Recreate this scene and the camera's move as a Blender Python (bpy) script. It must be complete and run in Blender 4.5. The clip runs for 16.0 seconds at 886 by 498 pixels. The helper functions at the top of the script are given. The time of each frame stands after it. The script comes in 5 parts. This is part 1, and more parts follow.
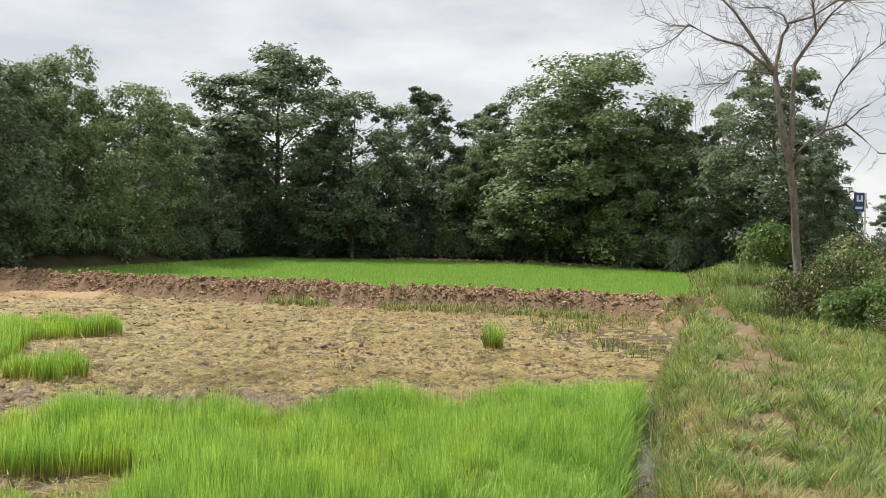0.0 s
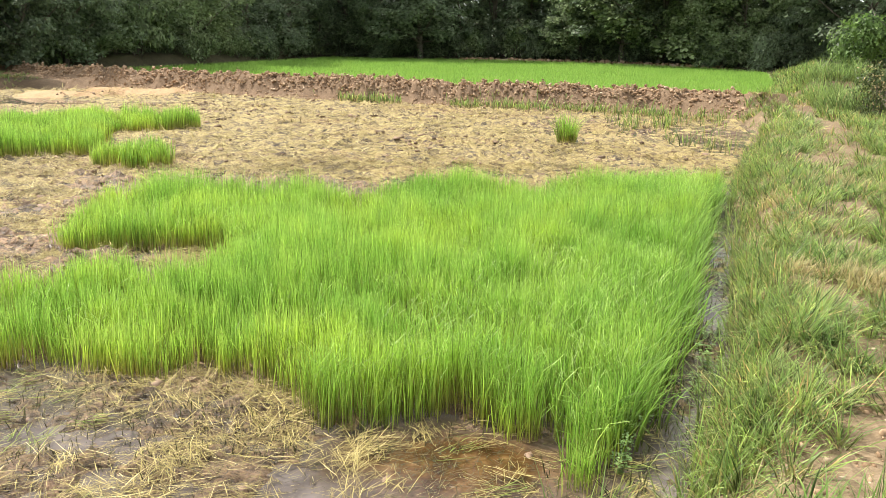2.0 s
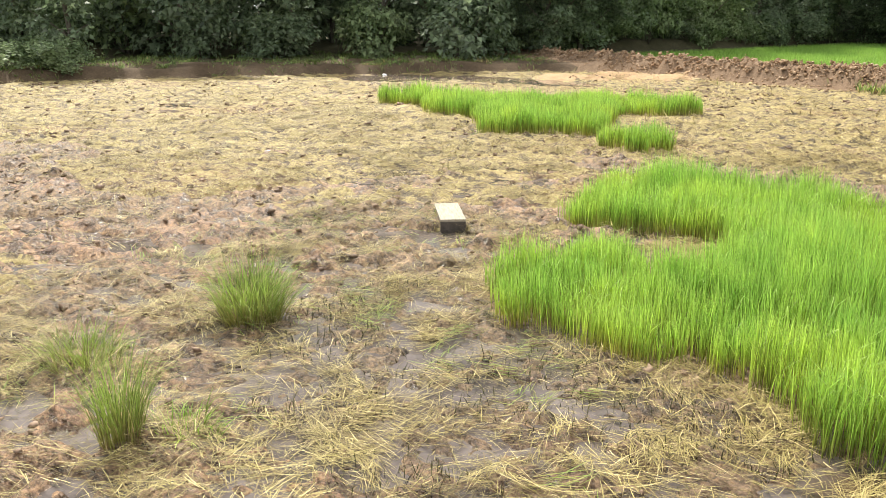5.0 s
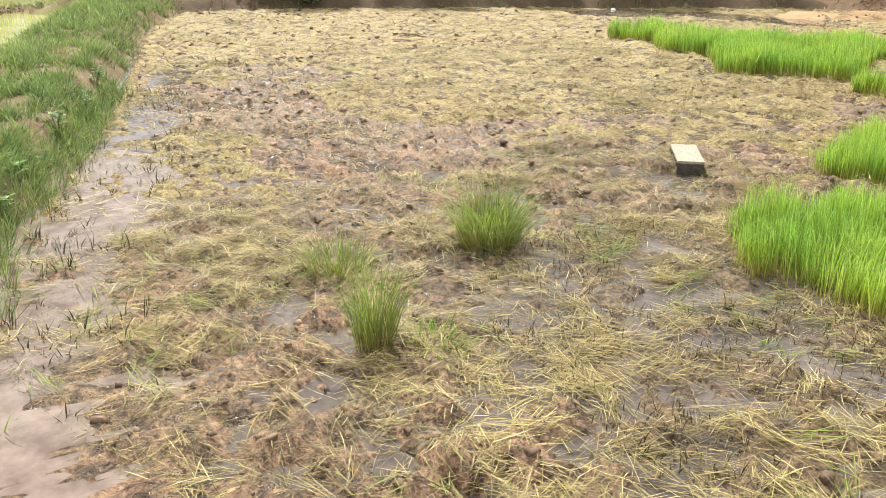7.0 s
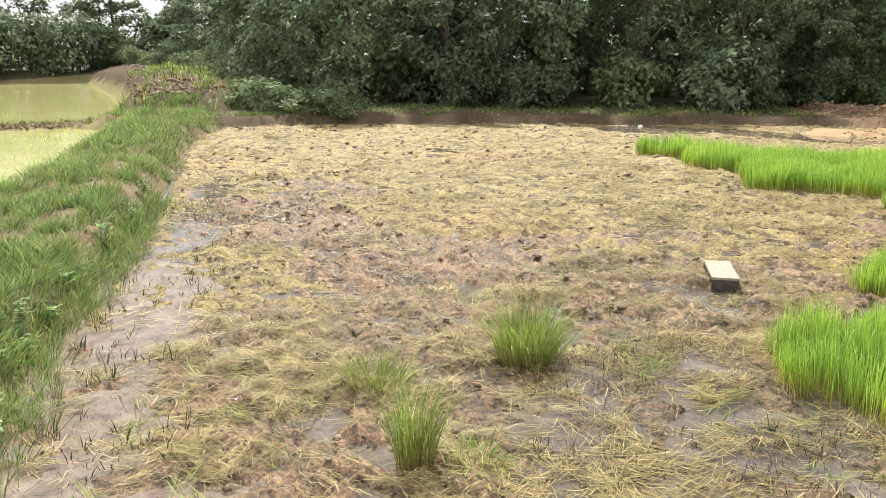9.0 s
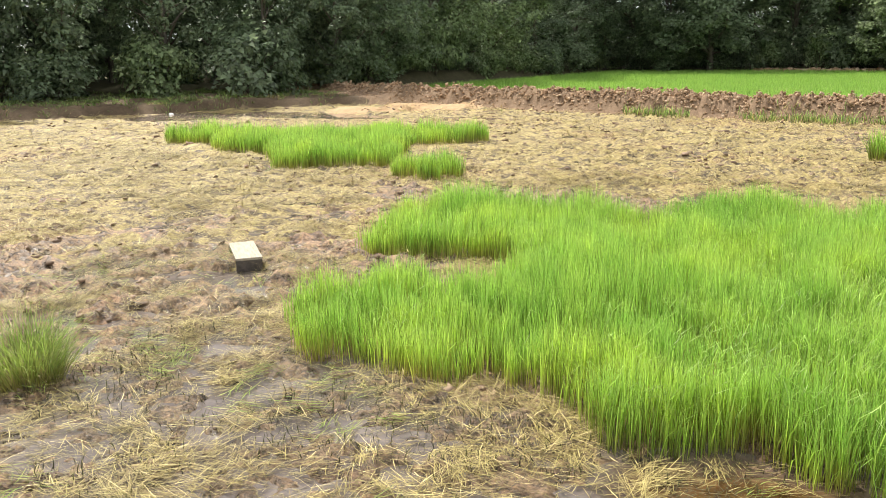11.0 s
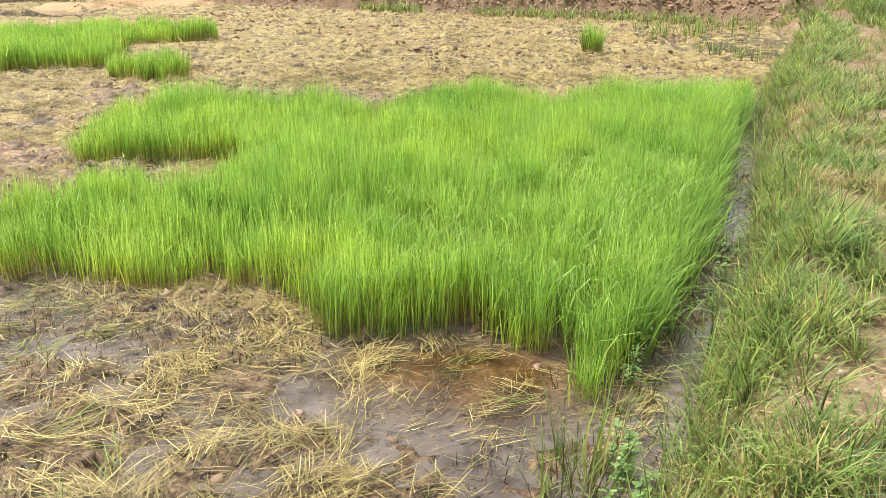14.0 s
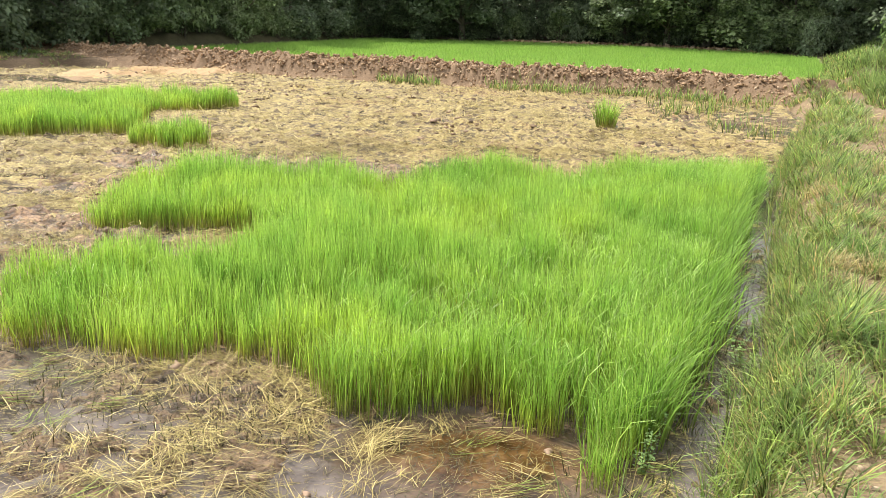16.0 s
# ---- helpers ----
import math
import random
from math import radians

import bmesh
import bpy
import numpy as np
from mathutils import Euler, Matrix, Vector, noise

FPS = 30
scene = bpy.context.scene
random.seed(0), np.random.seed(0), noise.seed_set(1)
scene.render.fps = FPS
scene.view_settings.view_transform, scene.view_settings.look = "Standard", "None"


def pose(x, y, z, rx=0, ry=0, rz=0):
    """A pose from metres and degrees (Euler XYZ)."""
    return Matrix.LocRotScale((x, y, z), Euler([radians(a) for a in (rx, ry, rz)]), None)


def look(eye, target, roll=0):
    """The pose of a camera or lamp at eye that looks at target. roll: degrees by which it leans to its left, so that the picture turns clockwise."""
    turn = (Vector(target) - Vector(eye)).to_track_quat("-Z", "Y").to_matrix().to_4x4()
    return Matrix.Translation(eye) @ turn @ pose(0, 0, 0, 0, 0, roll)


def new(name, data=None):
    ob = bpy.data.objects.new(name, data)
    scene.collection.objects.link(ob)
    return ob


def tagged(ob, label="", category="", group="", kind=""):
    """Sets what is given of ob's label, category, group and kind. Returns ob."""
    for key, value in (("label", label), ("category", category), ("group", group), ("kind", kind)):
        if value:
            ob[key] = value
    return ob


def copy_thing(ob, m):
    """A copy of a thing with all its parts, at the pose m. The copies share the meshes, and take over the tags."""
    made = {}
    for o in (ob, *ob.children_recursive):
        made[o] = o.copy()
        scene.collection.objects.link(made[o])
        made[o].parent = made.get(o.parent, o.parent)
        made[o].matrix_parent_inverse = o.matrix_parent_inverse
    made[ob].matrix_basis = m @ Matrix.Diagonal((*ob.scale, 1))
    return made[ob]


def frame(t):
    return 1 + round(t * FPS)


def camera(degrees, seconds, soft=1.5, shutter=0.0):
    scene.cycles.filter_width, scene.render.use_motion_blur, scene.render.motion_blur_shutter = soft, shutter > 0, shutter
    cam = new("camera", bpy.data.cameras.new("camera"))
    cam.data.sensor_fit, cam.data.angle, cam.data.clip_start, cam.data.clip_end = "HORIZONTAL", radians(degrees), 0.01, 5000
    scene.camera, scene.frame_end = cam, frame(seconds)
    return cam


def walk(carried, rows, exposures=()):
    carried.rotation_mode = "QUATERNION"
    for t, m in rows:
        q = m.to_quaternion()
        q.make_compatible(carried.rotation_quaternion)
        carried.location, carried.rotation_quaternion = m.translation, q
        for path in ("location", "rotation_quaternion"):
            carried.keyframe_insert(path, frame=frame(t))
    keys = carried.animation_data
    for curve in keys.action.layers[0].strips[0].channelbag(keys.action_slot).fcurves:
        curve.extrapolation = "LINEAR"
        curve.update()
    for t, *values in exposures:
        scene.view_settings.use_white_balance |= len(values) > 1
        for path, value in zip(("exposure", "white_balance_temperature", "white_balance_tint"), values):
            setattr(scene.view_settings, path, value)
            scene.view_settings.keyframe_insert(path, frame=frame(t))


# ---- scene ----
cam = camera(55.3, 16.0, 0.7)
PATH = [
    (0, (0.714, -0.522, 2.267), (0.701, 1.477, 2.228), 1.2),
    (0.5, (0.693, -0.517, 2.211), (0.67, 1.48, 2.109), 0.9),
    (1, (0.666, -0.513, 2.153), (0.619, 1.473, 1.92), 0.7),
    (1.5, (0.647, -0.525, 2.086), (0.553, 1.436, 1.701), 0.4),
    (2, (0.621, -0.55, 2.044), (0.462, 1.382, 1.548), 1.0),
    (2.5, (0.585, -0.563, 2.027), (0.342, 1.329, 1.428), 1.6),
    (3, (0.528, -0.581, 2.025), (0.155, 1.275, 1.381), 1.2),
    (3.5, (0.477, -0.558, 2.031), (-0.095, 1.252, 1.4), 0.7),
    (4, (0.43, -0.544, 2.044), (-0.342, 1.199, 1.439), 0.5),
    (4.5, (0.4, -0.536, 2.056), (-0.565, 1.12, 1.485), 0.7),
    (5, (0.408, -0.542, 2.061), (-0.753, 0.995, 1.521), 0.3),
    (5.2, (0.416, -0.557, 2.055), (-0.8, 0.94, 1.527), 0.1),
    (7.3, (0.256, -0.778, 2.036), (-1.245, 0.356, 1.356), 0.4),
    (7.5, (0.254, -0.806, 2.055), (-1.27, 0.306, 1.391), 0.3),
    (8, (0.23, -0.872, 2.104), (-1.362, 0.2, 1.542), 0.2),
    (8.2, (0.23, -0.885, 2.107), (-1.392, 0.17, 1.598), 0.2),
    (10.3, (0.411, -0.632, 2.065), (-0.731, 0.96, 1.663), -0.7),
    (10.5, (0.432, -0.598, 2.068), (-0.593, 1.068, 1.652), -0.7),
    (11, (0.501, -0.537, 2.064), (-0.278, 1.244, 1.597), -0.7),
    (11.5, (0.595, -0.492, 2.042), (0.053, 1.359, 1.512), -0.4),
    (12, (0.651, -0.475, 2.029), (0.239, 1.401, 1.471), -0.1),
    (12.5, (0.696, -0.467, 2.022), (0.379, 1.427, 1.464), 0.2),
    (13, (0.712, -0.458, 2.006), (0.456, 1.439, 1.427), 0.5),
    (13.5, (0.71, -0.443, 1.975), (0.487, 1.435, 1.326), 0.5),
    (14, (0.707, -0.439, 1.982), (0.494, 1.427, 1.295), 0.4),
    (14.5, (0.71, -0.444, 1.995), (0.505, 1.429, 1.325), 0.6),
    (15, (0.717, -0.424, 1.998), (0.525, 1.46, 1.355), 0.7),
    (15.5, (0.714, -0.415, 2.016), (0.523, 1.483, 1.414), 0.9),
    (16, (0.697, -0.415, 2.04), (0.448, 1.496, 1.503), 1.4),
]
walk(cam, [(t, look(eye, target, roll)) for t, eye, target, roll in PATH],
     exposures=[(0, 0.05), (0.6, 0.2), (1.0, 0.43), (1.5, 0.66), (2.5, 0.62), (5.0, 0.6), (7.5, 0.47), (8.2, 0.47), (10.3, 0.55), (12.0, 0.64), (13.5, 0.57), (16, 0.62)])

# ---- sky and sun ----
SUN_AZ, SUN_EL = -60.0, 52.0      # degrees from +y towards +x; above the horizon
world = bpy.data.worlds.new("world")
scene.world = world
world.use_nodes = True
wn, wl = world.node_tree.nodes, world.node_tree.links
wn.clear()
w_out = wn.new("ShaderNodeOutputWorld")
w_bg = wn.new("ShaderNodeBackground")
w_sky = wn.new("ShaderNodeTexSky")
w_sky.sky_type = "NISHITA"
w_sky.sun_disc = False
w_sky.sun_elevation = radians(SUN_EL)
w_sky.sun_rotation = radians(SUN_AZ)
w_scale = wn.new("ShaderNodeVectorMath")
w_scale.operation = "SCALE"
w_scale.inputs["Scale"].default_value = 0.1
w_co = wn.new("ShaderNodeTexCoord")
w_map = wn.new("ShaderNodeMapping")
w_map.inputs["Scale"].default_value = (1.0, 1.0, 3.2)
w_noise = wn.new("ShaderNodeTexNoise")
w_noise.inputs["Scale"].default_value = 2.6
w_noise.inputs["Detail"].default_value = 7.0
w_noise.inputs["Roughness"].default_value = 0.55
w_ramp = wn.new("ShaderNodeValToRGB")
w_ramp.color_ramp.elements[0].position = 0.40
w_ramp.color_ramp.elements[0].color = (0.70, 0.73, 0.77, 1)
w_ramp.color_ramp.elements[1].position = 0.62
w_ramp.color_ramp.elements[1].color = (1.0, 1.0, 1.0, 1)
w_mix = wn.new("ShaderNodeMix")
w_mix.data_type = "RGBA"
w_mix.inputs["Factor"].default_value = 0.88
wl.new(w_sky.outputs["Color"], w_scale.inputs[0])
wl.new(w_co.outputs["Generated"], w_map.inputs["Vector"])
wl.new(w_map.outputs["Vector"], w_noise.inputs["Vector"])
wl.new(w_noise.outputs["Fac"], w_ramp.inputs["Fac"])
wl.new(w_scale.outputs["Vector"], w_mix.inputs["A"])
wl.new(w_ramp.outputs["Color"], w_mix.inputs["B"])
wl.new(w_mix.outputs["Result"], w_bg.inputs["Color"])
wl.new(w_bg.outputs["Background"], w_out.inputs["Surface"])
w_bg.inputs["Strength"].default_value = 0.95

sun = new("sun", bpy.data.lights.new("sun", "SUN"))
sun.data.energy = 4.7
sun.data.angle = radians(4)
sun.data.color = (1.0, 0.95, 0.86)
s_dir = Vector((math.sin(radians(SUN_AZ)) * math.cos(radians(SUN_EL)), math.cos(radians(SUN_AZ)) * math.cos(radians(SUN_EL)), math.sin(radians(SUN_EL))))
sun.matrix_world = look(tuple(s_dir * 60), (0, 0, 0))


# ---- materials ----
def base_material(name, rough=0.8, spec=0.3):
    m = bpy.data.materials.new(name)
    m.use_nodes = True
    n, l = m.node_tree.nodes, m.node_tree.links
    b = n["Principled BSDF"]
    b.inputs["Roughness"].default_value = rough
    b.inputs["Specular IOR Level"].default_value = spec
    return m, n, l, b


def node_noise(n, l, scale, detail=4.0, rough=0.55, vector=None, dist=0.0):
    t = n.new("ShaderNodeTexNoise")
    t.inputs["Scale"].default_value = scale
    t.inputs["Detail"].default_value = detail
    t.inputs["Roughness"].default_value = rough
    t.inputs["Distortion"].default_value = dist
    if vector is not None:
        l.new(vector, t.inputs["Vector"])
    return t.outputs["Fac"]


def node_ramp(n, l, fac, stops):
    r = n.new("ShaderNodeValToRGB")
    e = r.color_ramp.elements
    while len(e) < len(stops):
        e.new(0.5)
    for i, (p, c) in enumerate(stops):
        e[i].position = p
        e[i].color = (*c, 1)
    l.new(fac, r.inputs["Fac"])
    return r.outputs["Color"]


def node_mix(n, l, fac, a, b, blend="MIX"):
    x = n.new("ShaderNodeMix")
    x.data_type = "RGBA"
    x.blend_type = blend
    for sock, v in (("Factor", fac), ("A", a), ("B", b)):
        if isinstance(v, (int, float)):
            x.inputs[sock].default_value = v
        elif isinstance(v, tuple):
            x.inputs[sock].default_value = (*v, 1)
        else:
            l.new(v, x.inputs[sock])
    return x.outputs["Result"]


def node_bump(n, l, b, height, strength, distance):
    k = n.new("ShaderNodeBump")
    k.inputs["Strength"].default_value = strength
    k.inputs["Distance"].default_value = distance
    l.new(height, k.inputs["Height"])
    l.new(k.outputs["Normal"], b.inputs["Normal"])


def node_object(n):
    return n.new("ShaderNodeTexCoord").outputs["Object"]


def mud_material(name, tone):
    """Trampled clay, dark and glossy where it is wet, pinkish where it has dried."""
    m, n, l, b = base_material(name, 0.55, 0.4)
    co = node_object(n)
    fine = node_noise(n, l, 34, 6, 0.7, co)
    mid = node_noise(n, l, 7.5, 6, 0.72, co, 0.6)
    soil = node_ramp(n, l, mid, [(0.3, (0.055, 0.036, 0.024)), (0.43, (0.12, 0.076, 0.05)), (0.53, (0.3, 0.193, 0.127)), (0.68, (0.5, 0.345, 0.24))])
    bits = node_ramp(n, l, fine, [(0.36, (0.45, 0.42, 0.36)), (0.5, (1.0, 1.0, 0.95)), (0.66, (1.45, 1.38, 1.1))])
    red = node_ramp(n, l, node_noise(n, l, 0.45, 3, 0.6, co), [(0.45, (0.95 * tone, 0.98 * tone, 0.92 * tone)), (0.62, (1.03 * tone, 0.95 * tone, 0.92 * tone))])
    soil = node_mix(n, l, 1.0, node_mix(n, l, 1.0, soil, bits, "MULTIPLY"), red, "MULTIPLY")
    l.new(soil, b.inputs["Base Color"])
    l.new(node_ramp(n, l, mid, [(0.35, (0.22, 0.22, 0.22)), (0.6, (0.7, 0.7, 0.7))]), b.inputs["Roughness"])
    node_bump(n, l, b, node_mix(n, l, 0.5, fine, mid), 1.0, 0.05)
    return m


def far_mud_material():
    """Mud under a thin litter of fine straw, too far off to tell stalk from stalk."""
    m, n, l, b = base_material("littered_mud", 0.6, 0.35)
    co = node_object(n)
    fine = node_noise(n, l, 24, 6, 0.8, co)
    mid = node_noise(n, l, 3.6, 6, 0.75, co, 0.8)
    soil = node_ramp(n, l, mid, [(0.34, (0.05, 0.034, 0.02)), (0.46, (0.15, 0.105, 0.056)), (0.56, (0.36, 0.24, 0.13)), (0.68, (0.48, 0.34, 0.2))])
    straw = node_ramp(n, l, fine, [(0.36, (0.11, 0.08, 0.03)), (0.48, (0.38, 0.295, 0.1)), (0.62, (0.62, 0.505, 0.21))])
    cover = node_ramp(n, l, node_mix(n, l, 0.62, fine, mid), [(0.455, (0, 0, 0)), (0.53, (0.95, 0.95, 0.95))])
    red = node_ramp(n, l, node_noise(n, l, 0.3, 3, 0.6, co), [(0.5, (1, 1, 0.97)), (0.64, (1.15, 0.86, 0.78))])
    soil = node_mix(n, l, 1.0, soil, red, "MULTIPLY")
    l.new(node_mix(n, l, cover, soil, straw), b.inputs["Base Color"])
    node_bump(n, l, b, node_mix(n, l, 0.5, fine, mid), 1.0, 0.07)
    return m


def earth_material(name, dark, mid_c, light, scale=6.0, rough=0.9):
    m, n, l, b = base_material(name, rough, 0.2)
    co = node_object(n)
    fine = node_noise(n, l, scale * 7, 6, 0.65, co)
    mid = node_noise(n, l, scale, 5, 0.6, co)
    c = node_ramp(n, l, mid, [(0.3, dark), (0.5, mid_c), (0.72, light)])
    l.new(node_mix(n, l, 0.6, c, node_ramp(n, l, fine, [(0.3, dark), (0.7, light)]), "MIX"), b.inputs["Base Color"])
    node_bump(n, l, b, fine, 0.6, 0.03)
    return m


def blade_material(name, root, body, tip, vary=0.25, through_light=0.35, rough=0.55, gloss=0.3, dry=0.0, clump=0.0, patchy=0.0):
    """Leaf blades: coloured from root to tip, each blade a little different, letting some light through."""
    m, n, l, b = base_material(name, rough, gloss)
    uv = n.new("ShaderNodeUVMap")
    sep = n.new("ShaderNodeSeparateXYZ")
    l.new(uv.outputs["UV"], sep.inputs["Vector"])
    low = tuple(0.55 * r + 0.45 * b_ for r, b_ in zip(root, body))
    col = node_ramp(n, l, sep.outputs["Y"], [(0.0, root), (0.3, low), (0.58, body), (1.0, tip)])
    geo = n.new("ShaderNodeNewGeometry")
    rnd = geo.outputs["Random Per Island"]
    shade = node_ramp(n, l, rnd, [(0.0, (1 - vary * 1.3, 1 - vary * 1.3, 1 - vary * 1.3)), (0.55, (0.97, 0.97, 0.95)), (0.86, (1.05, 1.05, 1.0)), (1.0, (1 + vary * 1.3, 1 + vary * 1.1, 1 + vary * 1.2))])
    if dry > 0:
        k = n.new("ShaderNodeMath")
        k.operation = "MULTIPLY"
        k.inputs[1].default_value = 7.31
        l.new(rnd, k.inputs[0])
        f = n.new("ShaderNodeMath")
        f.operation = "FRACT"
        l.new(k.outputs["Value"], f.inputs[0])
        col = node_mix(n, l, node_ramp(n, l, f.outputs["Value"], [(1 - dry - 0.02, (0, 0, 0)), (1 - 0.6 * dry, (1, 1, 1))]), col, (0.52, 0.41, 0.20))
    big = node_noise(n, l, 0.9, 3, 0.5, node_object(n))
    patch = node_ramp(n, l, big, [(0.3, (0.82, 0.88, 0.8)), (0.65, (1.08, 1.04, 1.0))])
    col = node_mix(n, l, 1.0, node_mix(n, l, 1.0, col, shade, "MULTIPLY"), patch, "MULTIPLY")
    if patchy > 0:
        tone = node_ramp(n, l, node_noise(n, l, 1.6, 3, 0.55, node_object(n)), [(0.36, (0.78, 0.88, 0.8)), (0.5, (1.0, 1.0, 1.0)), (0.64, (1.2, 1.1, 0.95))])
        col = node_mix(n, l, patchy, col, tone, "MULTIPLY")
    if clump > 0:
        tone = node_ramp(n, l, node_noise(n, l, 5.5, 2, 0.5, node_object(n)), [(0.34, (1 - clump, 1 - 0.85 * clump, 1 - 0.9 * clump)), (0.5, (1.0, 1.0, 1.0)), (0.68, (1 + 1.1 * clump, 1 + 0.55 * clump, 1 + 0.5 * clump))])
        col = node_mix(n, l, 1.0, col, tone, "MULTIPLY")
    l.new(col, b.inputs["Base Color"])
    tr = n.new("ShaderNodeBsdfTranslucent")
    l.new(col, tr.inputs["Color"])
    ms = n.new("ShaderNodeMixShader")
    ms.inputs["Fac"].default_value = through_light
    l.new(b.outputs["BSDF"], ms.inputs[1])
    l.new(tr.outputs["BSDF"], ms.inputs[2])
    l.new(ms.outputs["Shader"], n["Material Output"].inputs["Surface"])
    return m


def straw_material(name="straw_stalk", tone=1.0):
    """Cut stalks, each of its own age: brown and rotten, olive, or clean yellow."""
    m, n, l, b = base_material(name, 0.6, 0.3)
    rnd = n.new("ShaderNodeNewGeometry").outputs["Random Per Island"]
    col = node_ramp(n, l, rnd, [(0.0, (0.13, 0.09, 0.042)), (0.24, (0.24, 0.175, 0.07)), (0.46, (0.34, 0.265, 0.098)), (0.66, (0.37, 0.315, 0.112)), (0.84, (0.5, 0.41, 0.155)), (1.0, (0.72, 0.6, 0.3))])
    patch = node_ramp(n, l, node_noise(n, l, 1.1, 3, 0.6, node_object(n)), [(0.35, (0.72 * tone, 0.70 * tone, 0.66 * tone)), (0.6, (1.05 * tone, 1.05 * tone, tone))])
    l.new(node_mix(n, l, 1.0, col, patch, "MULTIPLY"), b.inputs["Base Color"])
    return m


def water_material(name, deep, light, rough=0.04, scale=0.9, rust=None, ripple=0.06):
    m, n, l, b = base_material(name, rough, 0.5)
    co = node_object(n)
    c = node_ramp(n, l, node_noise(n, l, scale, 5, 0.6, co), [(0.35, deep), (0.65, light)])
    if rust is not None:
        d = n.new("ShaderNodeVectorMath")
        d.operation = "DISTANCE"
        d.inputs[1].default_value = rust
        wob = n.new("ShaderNodeVectorMath")
        wob.operation = "MULTIPLY_ADD"
        wob.inputs[1].default_value = (1.0, 1.5, 1.0)
        wob.inputs[2].default_value = (0, -0.5 * rust[1], 0)
        l.new(co, wob.inputs[0])
        l.new(wob.outputs["Vector"], d.inputs[0])
        stain = node_ramp(n, l, node_noise(n, l, 5.0, 5, 0.7, co), [(0.38, (0.045, 0.022, 0.009)), (0.52, (0.11, 0.056, 0.021)), (0.66, (0.21, 0.12, 0.05))])
        near = node_ramp(n, l, d.outputs["Value"], [(0.3, (1, 1, 1)), (0.85, (0, 0, 0))])
        c = node_mix(n, l, near, c, stain)
    l.new(c, b.inputs["Base Color"])
    b.inputs["IOR"].default_value = 1.33
    node_bump(n, l, b, node_noise(n, l, 9, 2, 0.5, co), ripple, 0.02)
    return m


def bark_material(name, dark, light):
    m, n, l, b = base_material(name, 0.9, 0.2)
    co = node_object(n)
    mp = n.new("ShaderNodeMapping")
    mp.inputs["Scale"].default_value = (1, 1, 0.25)
    l.new(co, mp.inputs["Vector"])
    f = node_noise(n, l, 14, 6, 0.65, mp.outputs["Vector"], 0.4)
    l.new(node_ramp(n, l, f, [(0.3, dark), (0.65, light)]), b.inputs["Base Color"])
    node_bump(n, l, b, f, 0.7, 0.03)
    return m


M_MUD = mud_material("clay_mud", 1.0)
M_MUD_WET = mud_material("soaked_mud", 0.7)
M_MUD_FAR = far_mud_material()
M_BUND = earth_material("bund_soil", (0.085, 0.06, 0.033), (0.2, 0.142, 0.08), (0.39, 0.285, 0.18), 4.0)
M_RED = earth_material("red_clod_soil", (0.09, 0.057, 0.034), (0.2, 0.13, 0.078), (0.36, 0.25, 0.16), 5.0)
M_FIELD = earth_material("field_soil", (0.15, 0.2, 0.05), (0.2, 0.27, 0.065), (0.24, 0.33, 0.085), 2.0)
M_FOREST = earth_material("forest_floor", (0.05, 0.045, 0.025), (0.09, 0.085, 0.045), (0.15, 0.13, 0.075), 2.0)
M_SAND = earth_material("orange_sand", (0.36, 0.23, 0.12), (0.46, 0.31, 0.17), (0.56, 0.40, 0.24), 3.0)
# bank soil coloured darker to hold the shade of the overhanging trees
M_BANK = earth_material("tree_shaded_bank_soil", (0.045, 0.03, 0.018), (0.10, 0.068, 0.04), (0.17, 0.12, 0.072), 3.0)
M_POND = earth_material("pond_bed", (0.2, 0.17, 0.08), (0.27, 0.23, 0.11), (0.32, 0.28, 0.14), 2.0)
M_RICE = blade_material("rice_blade", (0.38, 0.325, 0.1), (0.34, 0.54, 0.078), (0.53, 0.79, 0.19), 0.45, 0.47, 0.5, 0.35, 0.0, 0.0, 1.0)
M_RICE_FIELD = blade_material("field_rice_blade", (0.25, 0.4, 0.08), (0.32, 0.53, 0.115), (0.4, 0.62, 0.16), 0.15, 0.42)
M_GRASS = blade_material("bund_grass_blade", (0.235, 0.23, 0.085), (0.26, 0.415, 0.095), (0.5, 0.64, 0.25), 0.6, 0.44, 0.48, 0.4, 0.12, 0.36)
M_STUB = blade_material("stubble_stalk", (0.05, 0.04, 0.02), (0.08, 0.085, 0.03), (0.15, 0.15, 0.06), 0.4, 0.1)
M_GRASS_WET = blade_material("lush_grass_blade", (0.2, 0.23, 0.09), (0.25, 0.38, 0.11), (0.40, 0.54, 0.2), 0.5, 0.4, 0.5, 0.35, 0.03, 0.3)
M_RICE_LEAF = blade_material("rice_bent_leaf", (0.4, 0.42, 0.12), (0.4, 0.62, 0.11), (0.66, 0.88, 0.32), 0.4, 0.46, 0.42, 0.5)
# rice on the ditch side: shade put into a darker leaf colour
M_RICE_EDGE = blade_material("rice_edge_blade", (0.2, 0.24, 0.06), (0.23, 0.43, 0.065), (0.36, 0.58, 0.13), 0.5, 0.44, 0.5, 0.3)
M_DRYGRASS = blade_material("dry_grass_blade", (0.38, 0.29, 0.13), (0.52, 0.45, 0.22), (0.64, 0.58, 0.33), 0.35)
M_TUFT = blade_material("tuft_blade", (0.36, 0.31, 0.11), (0.29, 0.4, 0.085), (0.42, 0.55, 0.15), 0.45, 0.4)
M_STRAW = straw_material()
M_LITTER = straw_material("straw_litter", 0.66)
# paler mottles: suspended clay, with some sky sheen painted into the colour
M_WATER = water_material("muddy_water", (0.075, 0.058, 0.048), (0.2, 0.165, 0.146), 0.03, 2.6, (0.45, 3.2, 0.0))
